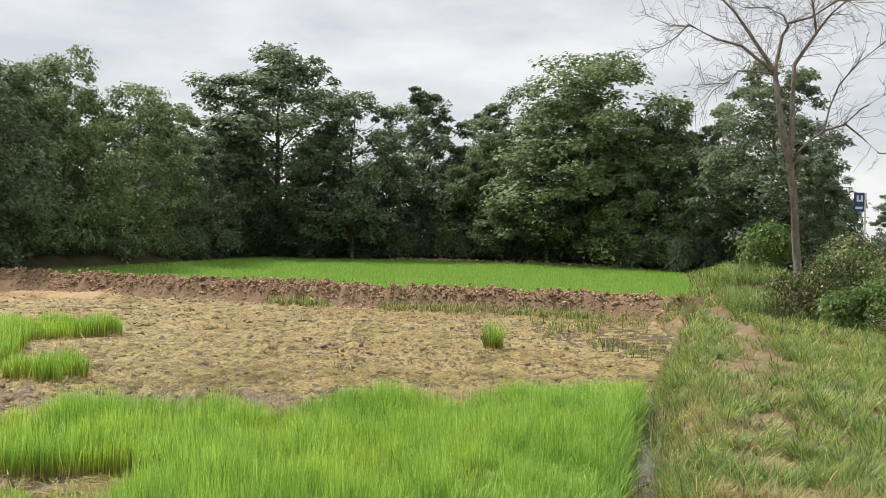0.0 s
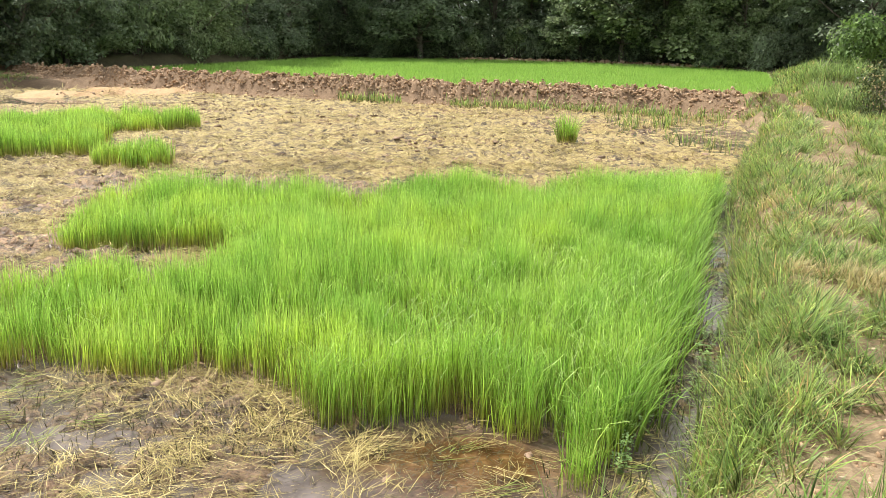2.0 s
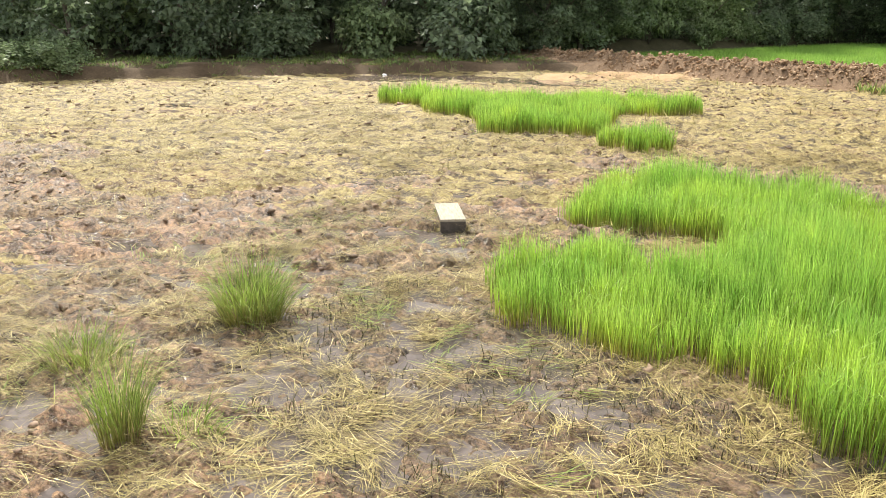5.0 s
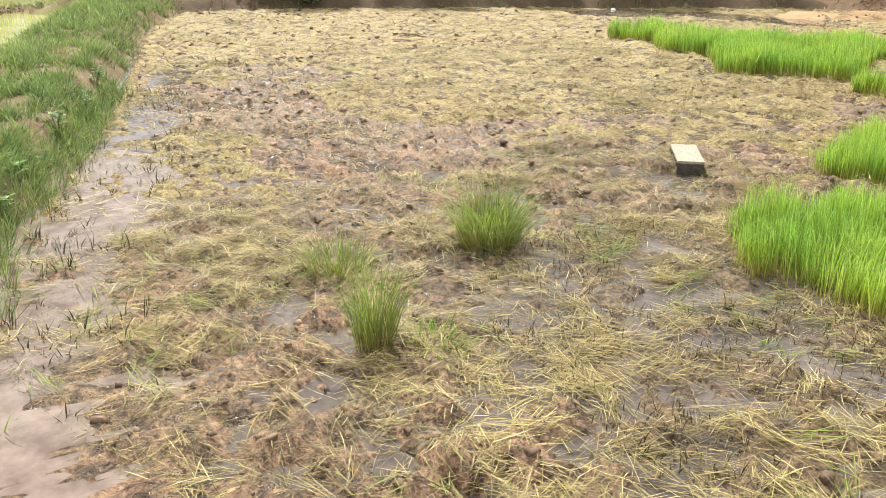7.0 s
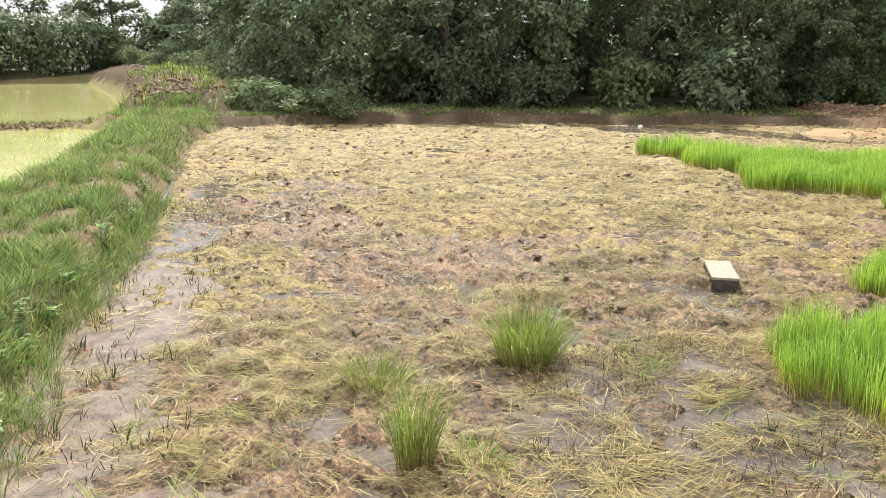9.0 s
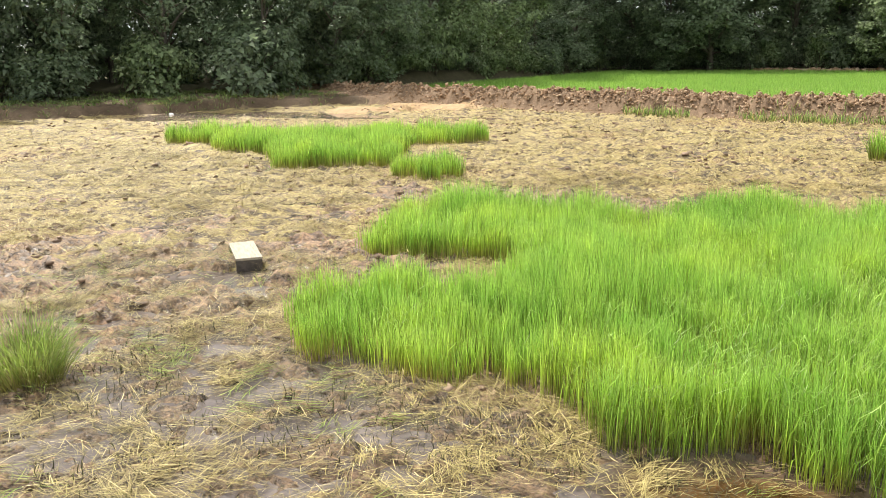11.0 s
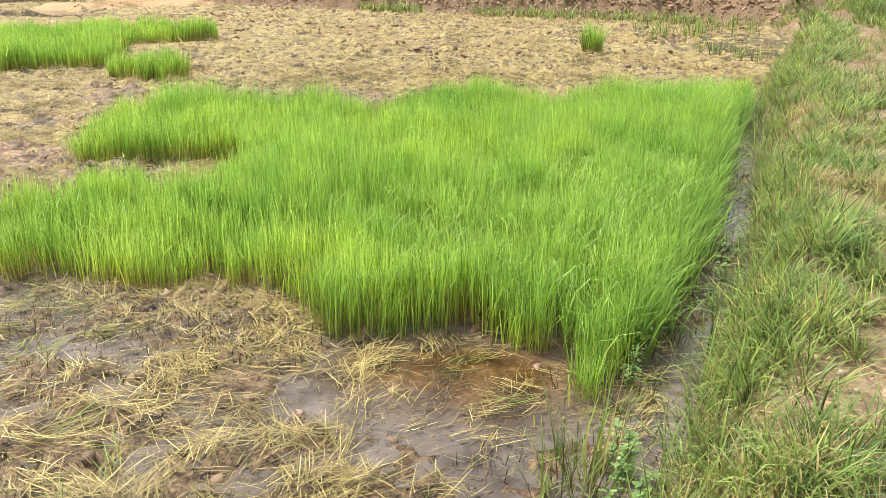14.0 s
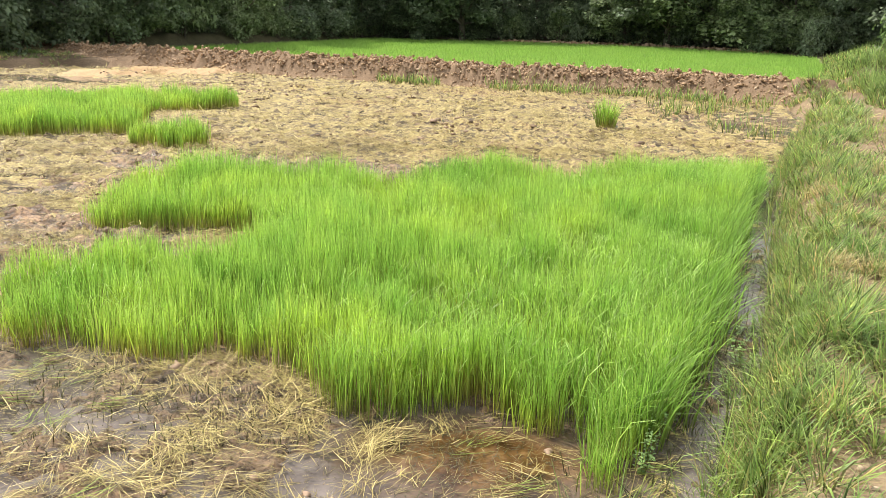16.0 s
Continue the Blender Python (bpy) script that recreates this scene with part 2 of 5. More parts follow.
M_WATER_CLAY = water_material("clay_water", (0.17, 0.125, 0.1), (0.33, 0.26, 0.215), 0.04, 5.0)
M_PONDWATER = water_material("pond_water", (0.5, 0.49, 0.17), (0.6, 0.585, 0.27), 0.07, 0.9, None, 0.3)
M_BARK = bark_material("bark", (0.07, 0.06, 0.045), (0.2, 0.175, 0.14))
M_DEADBARK = bark_material("dead_bark", (0.085, 0.072, 0.06), (0.3, 0.265, 0.225))


# ---- geometry helpers ----
RNG = np.random.default_rng(7)


def mesh_arrays(name, verts, faces3=None, faces4=None, uv=None, smooth=False):
    """A mesh from arrays: verts (n,3), triangles (a,3), quads (b,4), uv per vertex (n,2)."""
    me = bpy.data.meshes.new(name)
    loops, sizes = [], []
    for f in (faces4, faces3):
        if f is not None and len(f):
            loops.append(np.asarray(f, np.int32).ravel())
            sizes.append(np.full(len(f), np.asarray(f).shape[1], np.int32))
    loops, sizes = np.concatenate(loops), np.concatenate(sizes)
    me.vertices.add(len(verts))
    me.vertices.foreach_set("co", np.asarray(verts, np.float32).ravel())
    me.loops.add(len(loops))
    me.loops.foreach_set("vertex_index", loops)
    me.polygons.add(len(sizes))
    me.polygons.foreach_set("loop_start", np.concatenate([[0], np.cumsum(sizes)[:-1]]).astype(np.int32))
    me.polygons.foreach_set("loop_total", sizes)
    if smooth:
        me.polygons.foreach_set("use_smooth", np.ones(len(sizes), bool))
    if uv is not None:
        layer = me.uv_layers.new(name="UVMap")
        layer.data.foreach_set("uv", np.asarray(uv, np.float32)[loops].ravel())
    me.update(calc_edges=True)
    me.validate()
    return me


def thing(name, label, category, group="", kind=""):
    return tagged(new(name), label, category, group, kind)


def part_mesh(name, me, material, parent=None, label=""):
    ob = new(name, me)
    if not me.materials:
        me.materials.append(material)
    if parent is not None:
        ob.parent = parent
    return tagged(ob, label)


def part(name, bm, material, parent=None, label=""):
    me = bpy.data.meshes.new(name)
    bm.to_mesh(me)
    bm.free()
    return part_mesh(name, me, material, parent, label)


def seg_dist(px, py, poly, closed=True):
    """Distance from points to a polyline, and whether they lie inside it when it is closed."""
    px, py = np.asarray(px, float), np.asarray(py, float)
    d2 = np.full(px.shape, 1e18)
    inside = np.zeros(px.shape, bool)
    n = len(poly)
    for i in range(n if closed else n - 1):
        ax, ay = poly[i]
        bx, by = poly[(i + 1) % n]
        ex, ey = bx - ax, by - ay
        t = np.clip(((px - ax) * ex + (py - ay) * ey) / (ex * ex + ey * ey + 1e-12), 0, 1)
        d2 = np.minimum(d2, (px - ax - t * ex) ** 2 + (py - ay - t * ey) ** 2)
        if closed and ay != by:
            cross = (ay > py) != (by > py)
            inside ^= cross & (px < (bx - ax) * (py - ay) / (by - ay) + ax)
    return np.sqrt(d2), inside


def signed(px, py, poly):
    d, i = seg_dist(px, py, poly)
    return np.where(i, -d, d)


def smooth01(a, b, x):
    t = np.clip((x - a) / (b - a), 0, 1)
    return t * t * (3 - 2 * t)


_tables = RNG.random((8, 256, 256))


def vnoise(x, y, k=0):
    """Smooth value noise of period 1, in 0..1."""
    tb = _tables[k % 8]
    xi, yi = np.floor(x).astype(int), np.floor(y).astype(int)
    fx, fy = x - xi, y - yi
    fx, fy = fx * fx * (3 - 2 * fx), fy * fy * (3 - 2 * fy)
    a, b = tb[xi % 256, yi % 256], tb[(xi + 1) % 256, yi % 256]
    c, d = tb[xi % 256, (yi + 1) % 256], tb[(xi + 1) % 256, (yi + 1) % 256]
    return (a * (1 - fx) + b * fx) * (1 - fy) + (c * (1 - fx) + d * fx) * fy


def fnoise(x, y, scale, octaves=4, k=0):
    s, amp, tot = 0.0, 1.0, 0.0
    for o in range(octaves):
        s = s + amp * vnoise(x * scale + 17.3 * o, y * scale - 9.1 * o, k + o)
        tot += amp
        amp *= 0.5
        scale *= 2.03
    return s / tot - 0.5


# ---- plan of the land ----
BASIN = [(1.35, 2.82), (1.61, 3.67), (2.06, 4.89), (2.38, 6.18), (3.56, 11.2), (5.8, 18.3), (6.2, 21.6), (4.0, 22.7), (0.85, 23.5),
         (-2.46, 24.2), (-6.0, 25.2), (-10.0, 26.4), (-13.9, 27.0), (-15.2, 26.2), (-17.0, 24.6), (-19.0, 21.7), (-20.5, 19.7),
         (-22.2, 16.4), (-24.2, 13.1), (-25.0, 9.5), (-20.4, 6.7), (-15.3, 4.6), (-8.75, 1.76), (-5.65, 0.2), (-3.73, -0.4),
         (-2.0, -0.5), (-0.6, 0.1), (0.4, 0.8), (0.95, 1.6)]
FIELD = [(7.7, 24.0), (4.6, 24.9), (1.0, 25.8), (-6.0, 27.6), (-14.0, 29.6), (-18.6, 32.6), (-17.4, 38.0), (-15.4, 46.0), (-14.0, 54.0), (-12.6, 60.6),
         (-3.5, 61.0), (4.6, 59.8), (9.4, 56.4), (12.8, 52.6), (14.2, 48.0), (11.5, 37.0)]
POND_A = [(-9.6, -0.4), (-13.7, 1.0), (-16.1, 2.4), (-22.6, 4.9), (-26.5, 6.6), (-27.7, 5.5), (-27.9, 1.9), (-28.0, -16.0), (-9.0, -16.0), (-8.2, -3.0)]
POND_B = [(-28.9, 1.9), (-29.3, 7.0), (-34.8, 9.4), (-50.0, 13.5), (-78.0, 19.0), (-80.0, -16.0), (-28.9, -16.0)]
RIDGE = [(7.2, 22.6), (4.3, 23.6), (0.95, 24.5), (-2.3, 25.2), (-5.8, 26.2), (-9.8, 27.4), (-13.6, 28.2), (-17.0, 30.4), (-20.5, 33.5)]
PATH_LINE = [(1.7, 0.5), (2.25, 2.3), (2.85, 4.4), (3.5, 6.8), (4.2, 9.4), (5.6, 13.0), (6.9, 16.8), (7.4, 19.4), (8.5, 24.2), (10.6, 32.0), (15.5, 50.0)]


def wetness(x, y):
    """How deep the mud lies, 0..1, by place in the nursery."""
    w = np.zeros(np.shape(x))
    strip, _ = seg_dist(x, y, [(-3.4, -0.28), (-5.5, 0.62), (-8.2, 1.95), (-13.5, 4.6)], False)
    w = np.maximum(w, 1.15 * (1 - smooth01(0.12, 0.6, strip + 0.5 * fnoise(x, y, 1.6, 3, 2))))
    for cx, cy, rx, ry, s in ((-2.5, 3.0, 1.7, 1.0, 0.72), (-1.2, 2.7, 1.6, 1.0, 0.8), (0.1, 2.5, 1.2, 0.9, 0.88), (0.45, 3.2, 1.05, 0.8, 1.7), (-0.3, 1.5, 0.9, 0.5, 0.55),
                              (-3.3, 3.9, 0.7, 0.5, 0.5), (-14.0, 22.2, 3.4, 1.3, 2.2), (-17.5, 20.6, 1.8, 2.0, 1.8), (4.7, 17.9, 1.6, 4.0, 0.75), (-9.0, 22.5, 2.2, 0.5, 1.4),
                              (2.8, 18.5, 2.2, 2.4, 0.5), (-16.0, 11.2, 1.0, 0.7, 0.7), (-8.6, 24.3, 2.5, 0.7, 0.7)):
        q = ((x - cx) / rx) ** 2 + ((y - cy) / ry) ** 2
        w = np.maximum(w, s * (1 - smooth01(0.2, 1.4, q)))
    ditch, _ = seg_dist(x, y, [(0.6, 1.3), (1.1, 2.5), (1.3, 3.3), (1.75, 4.4), (2.1, 5.7), (2.5, 7.2), (3.4, 10.8)], False)
    return np.maximum(w, 1.3 * (1 - smooth01(0.08, 0.4, ditch)))


def trodden(x, y):
    """Where feet have churned the clay bare, 0..1."""
    return smooth01(0.06, 0.2, fnoise(x, y, 0.5, 2, 0) + 0.6 * fnoise(x, y, 2.0, 3, 3) + 0.16 * (1 - smooth01(0.8, 3.4, np.hypot((x + 6.6) * 0.8, y - 4.8)))
                    + 0.2 * (1 - smooth01(0.4, 1.3, np.hypot(x + 2.9, (y - 1.1) * 1.3))))


def pits(x, y):
    """Footprints and hollows pressed into the clay, 0..1."""
    return smooth01(0.13, 0.2, fnoise(x * 0.8, y * 1.15, 2.6, 2, 6)) * (0.45 + 0.55 * trodden(x, y)) * (1 - 0.85 * smooth01(0.1, 0.5, wetness(x, y))) * (1 - 0.75 * smooth01(8.0, 14.0, np.hypot(x, y)))


def height(x, y):
    """Ground height over the plan."""
    b = signed(x, y, BASIN)
    f = signed(x, y, FIELD)
    pa, pb = signed(x, y, POND_A), signed(x, y, POND_B)
    lump = fnoise(x, y, 0.7, 3, 1)
    clod = fnoise(x, y, 5.0, 4, 2)
    fine = fnoise(x, y, 17.0, 2, 4)
    w = wetness(x, y)
    tread = trodden(x, y) * (1 - np.clip(w, 0, 1))
    mud = 0.03 - 0.04 * w + 0.04 * lump + (0.11 + 0.12 * tread) * clod + 0.085 * fine - 0.065 * pits(x, y)
    mound, _ = seg_dist(x, y, [(-12.2, 25.7), (-10.6, 25.8)], False)
    mud = mud + 0.12 * (1 - smooth01(0.3, 1.3, mound))
    mound2, _ = seg_dist(x, y, [(-13.6, 23.7), (-12.1, 23.8)], False)
    mud = mud + 0.13 * (1 - smooth01(0.1, 0.6, mound2))
    land = 0.33 + 0.25 * lump + 0.07 * clod + 0.02 * fine
    far = np.hypot(x, y)
    land = land + 0.5 * smooth01(2.0, 14.0, b) * smooth01(-12.0, -20.0, x) * smooth01(6.0, 12.0, y)
    bank, _ = seg_dist(x, y, [(-31.0, 10.2), (-36.0, 12.2), (-52.0, 16.5), (-80.0, 23.0)], False)
    land = land + 0.65 * (1 - smooth01(0.3, 3.4, bank))
    divide, _ = seg_dist(x, y, [(-28.4, 6.0), (-28.5, -16.0)], False)
    land = np.where(divide < 1.0, np.minimum(land, 0.1 + 0.2 * clod), land)
    slope, _ = seg_dist(x, y, [(9.2, 22.5), (12.0, 30.0), (18.0, 48.0)], False)
    land = land + 0.5 * (1 - smooth01(0.8, 3.0, slope))
    ridge, _ = seg_dist(x, y, RIDGE, False)
    land = np.where((f > 0) & (b > 0) & (ridge < 4), np.maximum(np.minimum(land, 0.3), (0.6 + 0.42 * clod + 0.16 * lump + 0.25 * fine) * (1 - smooth01(0.15, 1.25, ridge))), land)
    land = (land + 0.06) * smooth01(-0.02, 0.5, b + 0.25 * fnoise(x, y, 1.3, 2, 5)) - 0.06
    z = np.where(b < 0, mud, land)
    z = np.where(f < 1.2, 0.13 + (z - 0.13) * smooth01(0.0, 1.2, f), z)
    for p in (pa, pb):
        z = np.where(p < 0.7, -0.22 + (z + 0.22) * smooth01(-0.5, 0.7, p), z)
    return z


def steps(*runs):
    """Grid lines: runs of (from, to, step)."""
    return np.unique(np.round(np.concatenate([np.arange(a, b, s) for a, b, s in runs]), 4))


# ---- the ground, one sheet to the horizon ----
gx = steps((-1500, -200, 130), (-200, -80, 15), (-80, -30, 1.6), (-30, -14, 0.3), (-14, -5, 0.07), (-5, 1.6, 0.034), (1.6, 3, 0.045), (3, 4, 0.07), (4, 16, 0.15), (16, 40, 1.2), (40, 200, 16), (200, 1501, 130))
gy = steps((-1500, -200, 130), (-200, -20, 18), (-20, -2, 0.8), (-2, 0.5, 0.15), (0.5, 5.0, 0.034), (5.0, 8, 0.05), (8, 16, 0.085), (16, 31, 0.24), (31, 75, 1.1), (75, 200, 12), (200, 1501, 130))
GX, GY = np.meshgrid(gx, gy)
GZ = height(GX.ravel(), GY.ravel())
nx, ny = len(gx), len(gy)
idx = np.arange(nx * ny).reshape(ny, nx)
quads = np.stack([idx[:-1, :-1], idx[:-1, 1:], idx[1:, 1:], idx[1:, :-1]], -1).reshape(-1, 4)
ground_me = mesh_arrays("ground", np.stack([GX.ravel(), GY.ravel(), GZ], 1), None, quads, None, True)
for m in (M_MUD, M_BUND, M_FIELD, M_RED, M_FOREST, M_POND, M_SAND, M_BANK, M_MUD_FAR, M_MUD_WET):
    ground_me.materials.append(m)
cx, cy = GX.ravel()[quads].mean(1), GY.ravel()[quads].mean(1)
zone = np.full(len(quads), 4)
cb, cf = signed(cx, cy, BASIN), signed(cx, cy, FIELD)
ragged = 0.5 * fnoise(cx, cy, 0.8, 3, 3)
zone[(cx > -8) & (cx < 30) & (cy < 48) & (cb + ragged < 14)] = 1
zone[(cb + ragged < 0.6) | ((cb + ragged < 3.5) & (cy < 10) )] = 1
zone[signed(cx, cy, POND_A) < 4] = 1
far_bank = (cx < -14) & (cy > 9) & (cb > 0)
zone[far_bank & (cb < 3)] = 7
bank_d, _ = seg_dist(cx, cy, [(-31.0, 10.2), (-36.0, 12.2), (-52.0, 16.5), (-80.0, 23.0)], False)
zone[bank_d < 3.4] = 7
ridge_d, _ = seg_dist(cx, cy, RIDGE, False)
zone[(ridge_d < 1.5)] = 3
zone[cb < -0.02] = 0
zone[(cb < -0.02) & (np.hypot(cx - 0.3, cy) + 2.2 * fnoise(cx, cy, 0.9, 4, 2) + 1.2 * fnoise(cx, cy, 6.0, 2, 1) > 6.6) & ((trodden(cx, cy) < 0.5) | (cy > 11) | (cx < -13))] = 8
zone[(zone == 0) & (wetness(cx, cy) + 0.5 * fnoise(cx, cy, 2.2, 3, 4) > 0.12) & (cy > 1.2 - 0.5 * cx - 1.6) & (cx > -4.6)] = 9
mound_a, _ = seg_dist(cx, cy, [(-12.2, 25.7), (-10.6, 25.8)], False)
mound_b, _ = seg_dist(cx, cy, [(-13.6, 23.7), (-12.1, 23.8)], False)
zone[(cb < 0.3) & ((mound_a < 1.0) | (mound_b < 0.45))] = 6
zone[cf < 0.1] = 2
zone[(signed(cx, cy, POND_A) < 0.2) | (signed(cx, cy, POND_B) < 0.2)] = 5
ground_me.polygons.foreach_set("material_index", zone.astype(np.int32))
ground = tagged(new("ground", ground_me), "muddy paddy ground with earth bunds and forest floor", "ground", kind="structure")


def flat_sheet(name, poly, z, material, label):
    bm = bmesh.new()
    bm.faces.new([bm.verts.new((x, y, z)) for x, y in poly])
    ob = part(name, bm, material, None, label)
    return tagged(ob, label, "water", kind="structure")


def grown(poly, by):
    """A polygon moved outwards by a margin."""
    out, n = [], len(poly)
    area = sum(poly[i][0] * poly[(i + 1) % n][1] - poly[(i + 1) % n][0] * poly[i][1] for i in range(n))
    for i in range(n):
        a, c = Vector(poly[i - 1]), Vector(poly[(i + 1) % n])
        t = (c - a).normalized()
        out.append((poly[i][0] + t.y * by * (1 if area > 0 else -1), poly[i][1] - t.x * by * (1 if area > 0 else -1)))
    return out


flat_sheet("water_nursery", grown(BASIN, 0.25), 0.0, M_WATER, "shallow muddy brown water lying between the mud clods")
flat_sheet("water_strip", [(-2.2, -0.9), (-3.6, -0.8), (-5.8, -0.2), (-8.2, 1.0), (-8.6, 1.9), (-7.6, 2.4), (-5.0, 1.4), (-3.4, 0.7), (-2.6, 0.2)][::-1], 0.004,
           M_WATER_CLAY, "pale clay-clouded water along the bund's foot")
flat_sheet("water_pond", POND_A, -0.06, M_PONDWATER, "still yellowish pond water with young rice")
flat_sheet("water_pond", POND_B, -0.06, M_PONDWATER, "still yellowish pond water beyond a low bund")


# ---- blades ----
def blades(name, base, length, width, lean, azimuth, curl, segs=3, twist=None, late=1.5):
    """Tapering bent leaf blades as one mesh. lean: tilt at the root, curl: further tilt towards the tip (radians), late: how far up it sets in."""
    n = len(base)
    t = np.linspace(0, 1, segs + 1)
    pos = np.repeat(base[:, None, :], segs + 1, 1).astype(float)
    ca, sa = np.cos(azimuth), np.sin(azimuth)
    ang = lean
    for i in range(1, segs + 1):
        a = ang + curl * ((i - 0.5) / segs) ** late
        step = length / segs
        pos[:, i, 0] = pos[:, i - 1, 0] + np.sin(a) * ca * step
        pos[:, i, 1] = pos[:, i - 1, 1] + np.sin(a) * sa * step
        pos[:, i, 2] = pos[:, i - 1, 2] + np.cos(a) * step
    side = azimuth + np.pi / 2 + (twist if twist is not None else 0)
    sx, sy = np.cos(side), np.sin(side)
    prof = np.array([0.7, 1.0, 0.8, 0.5, 0.3])[:segs] if segs > 1 else np.array([1.0])
    verts, uv = [], []
    for i in range(segs):
        half = 0.5 * width * prof[i]
        off = np.stack([sx * half, sy * half, np.zeros(n)], 1)
        verts += [pos[:, i] - off, pos[:, i] + off]
        uv += [np.stack([np.zeros(n), np.full(n, t[i])], 1), np.stack([np.ones(n), np.full(n, t[i])], 1)]
    verts.append(pos[:, segs])
    uv.append(np.stack([np.full(n, 0.5), np.ones(n)], 1))
    k = 2 * segs + 1
    V = np.stack(verts, 1).reshape(-1, 3)
    U = np.stack(uv, 1).reshape(-1, 2)
    o = (np.arange(n) * k)[:, None]
    Q = [np.concatenate([o + 2 * i, o + 2 * i + 1, o + 2 * i + 3, o + 2 * i + 2], 1) for i in range(segs - 1)]
    T = np.concatenate([o + 2 * segs - 2, o + 2 * segs - 1, o + 2 * segs], 1)
    return mesh_arrays(name, V, T, np.concatenate(Q) if Q else None, U)


def scatter(poly, density):
    """Random points inside a polygon, so many per square metre."""
    p = np.array(poly)
    lo, hi = p.min(0), p.max(0)
    n = int((hi[0] - lo[0]) * (hi[1] - lo[1]) * density)
    q = lo + RNG.random((n, 2)) * (hi - lo)
    _, inside = seg_dist(q[:, 0], q[:, 1], poly)
    return q[inside]


def rice_bed(name, poly, density, tall, width, label, segs=3, ragged_edge=0.08):
    """Seedlings sown in bunches that lean together; every bunch has its own height."""
    c = scatter(poly, density / 9.0)
    sd = signed(c[:, 0], c[:, 1], poly) + ragged_edge * fnoise(c[:, 0], c[:, 1], 2.2, 3, 6) * 2
    c, sd = c[sd < -0.01], sd[sd < -0.01]
    k = 9
    nc = len(c)
    x0, y0 = c[:, 0], c[:, 1]
    hc = tall * (0.98 + 0.16 * (RNG.random(nc) - 0.5) + 0.5 * fnoise(x0, y0, 1.0, 2, 3) + 0.8 * fnoise(x0, y0, 2.9, 2, 2)) * (0.84 + 0.16 * np.clip(-sd / 0.12, 0, 1))
    hc = hc * (1 - 0.14 * smooth01(0.9, 2.0, -x0) * (y0 < 6.2))
    sway = 6.283 * 2.2 * fnoise(x0, y0, 1.7, 2, 5)
    drift = smooth01(-1.0, 3.0, x0) * (y0 < 12)
    lean_c = 0.02 + (0.14 * np.clip(fnoise(x0, y0, 2.4, 2, 1) + 0.1, 0, 1) + 0.03 * drift) * np.clip(-sd / 0.25, 0, 1)
    rp = lambda v: np.repeat(v, k)
    n = nc * k
    x, y = rp(x0) + RNG.normal(0, 0.035, n), rp(y0) + RNG.normal(0, 0.035, n)
    h = rp(hc) * (0.72 + 0.38 * RNG.random(n))
    base = np.stack([x, y, np.minimum(height(x, y), 0.02) - 0.02], 1)
    az = np.where(RNG.random(n) < 0.25, rp(sway) + RNG.normal(0, 0.6, n), RNG.random(n) * 6.283)
    lean = rp(lean_c) * RNG.random(n) * 1.4 + np.abs(RNG.normal(0.0, 0.06, n))
    curl = np.abs(RNG.normal(0.05, 0.16, n)) + (RNG.random(n) < 0.14 + 0.3 * rp(drift)) * RNG.random(n) * 1.3
    flag = RNG.random(n) < 0.03 + 0.13 * rp(drift)
    h = np.where(flag, h * 1.1, h)
    curl = np.where(flag, curl + 0.9 + 1.0 * RNG.random(n), curl)
    me = blades(name, base, h, width * (0.6 + 0.8 * RNG.random(n)) * np.where(flag, 1.5, 1.0), lean, az, curl, segs, RNG.random(n) * 3, 2.4)
    return tagged(part_mesh(name, me, M_RICE), label, "rice seedlings", kind="stuff")


BED = [(-2.47, 3.94), (-2.2, 4.07), (-1.51, 3.88), (-1.21, 4.12), (-0.9, 3.96), (-0.58, 3.81), (-0.33, 3.44), (-0.03, 3.49), (0.17, 3.64), (0.42,
       3.62), (0.73, 3.47), (0.88, 3.43), (0.9, 2.92), (1.05, 2.94), (1.24, 3.51), (1.66, 4.78), (2.1, 6.56), (2.62, 8.57), (3.2, 10.3), (3.4, 11),
       (2.54, 10.8), (1.4, 9.95), (0.71, 9.4), (0, 9.95), (-0.66, 9.5), (-1.06, 8.7), (-1.9, 8.95), (-2.6, 8.95), (-3.18, 8.7), (-3.83, 8.2), (-3.62,
       6.7), (-3.43, 6.62), (-2.99, 6.8), (-2.46, 6.89), (-2.05, 6.95), (-1.75, 6.3), (-1.95, 5.75), (-2.05, 5.35), (-2.2, 5.6), (-2.47, 5.85), (-2.8,
       5.75), (-2.7, 5.15), (-2.95, 5.05), (-3, 4.6)]
ISLAND = [(-12.54, 14.05), (-11.58, 14.5), (-10.51, 13.23), (-9.33, 13.28), (-7.93, 11.54), (-6.98, 12.17), (-6.08, 12.46), (-6.6, 13.9), (-7.2, 15.37),
          (-5.91, 16.56), (-6.1, 17.3), (-8.2, 16.9), (-9.7, 16.4), (-11.5, 15.6), (-13.3, 15.1)]
ISLET = [(-5.48, 11.27), (-4.93, 11.24), (-4.45, 11.77), (-4.7, 12.2), (-5.3, 12.3), (-5.9, 12.0)]
rice_bed("rice_seedlings", BED, 3500, 0.44, 0.0047, "dense bright green rice seedlings with yellow stems in shallow water")
rice_bed("rice_seedlings", ISLAND, 1500, 0.44, 0.0085, "bright green island of uncut rice seedlings on mud", 2)
rice_bed("rice_seedlings", ISLET, 1700, 0.46, 0.008, "small square clump of green rice seedlings on mud")


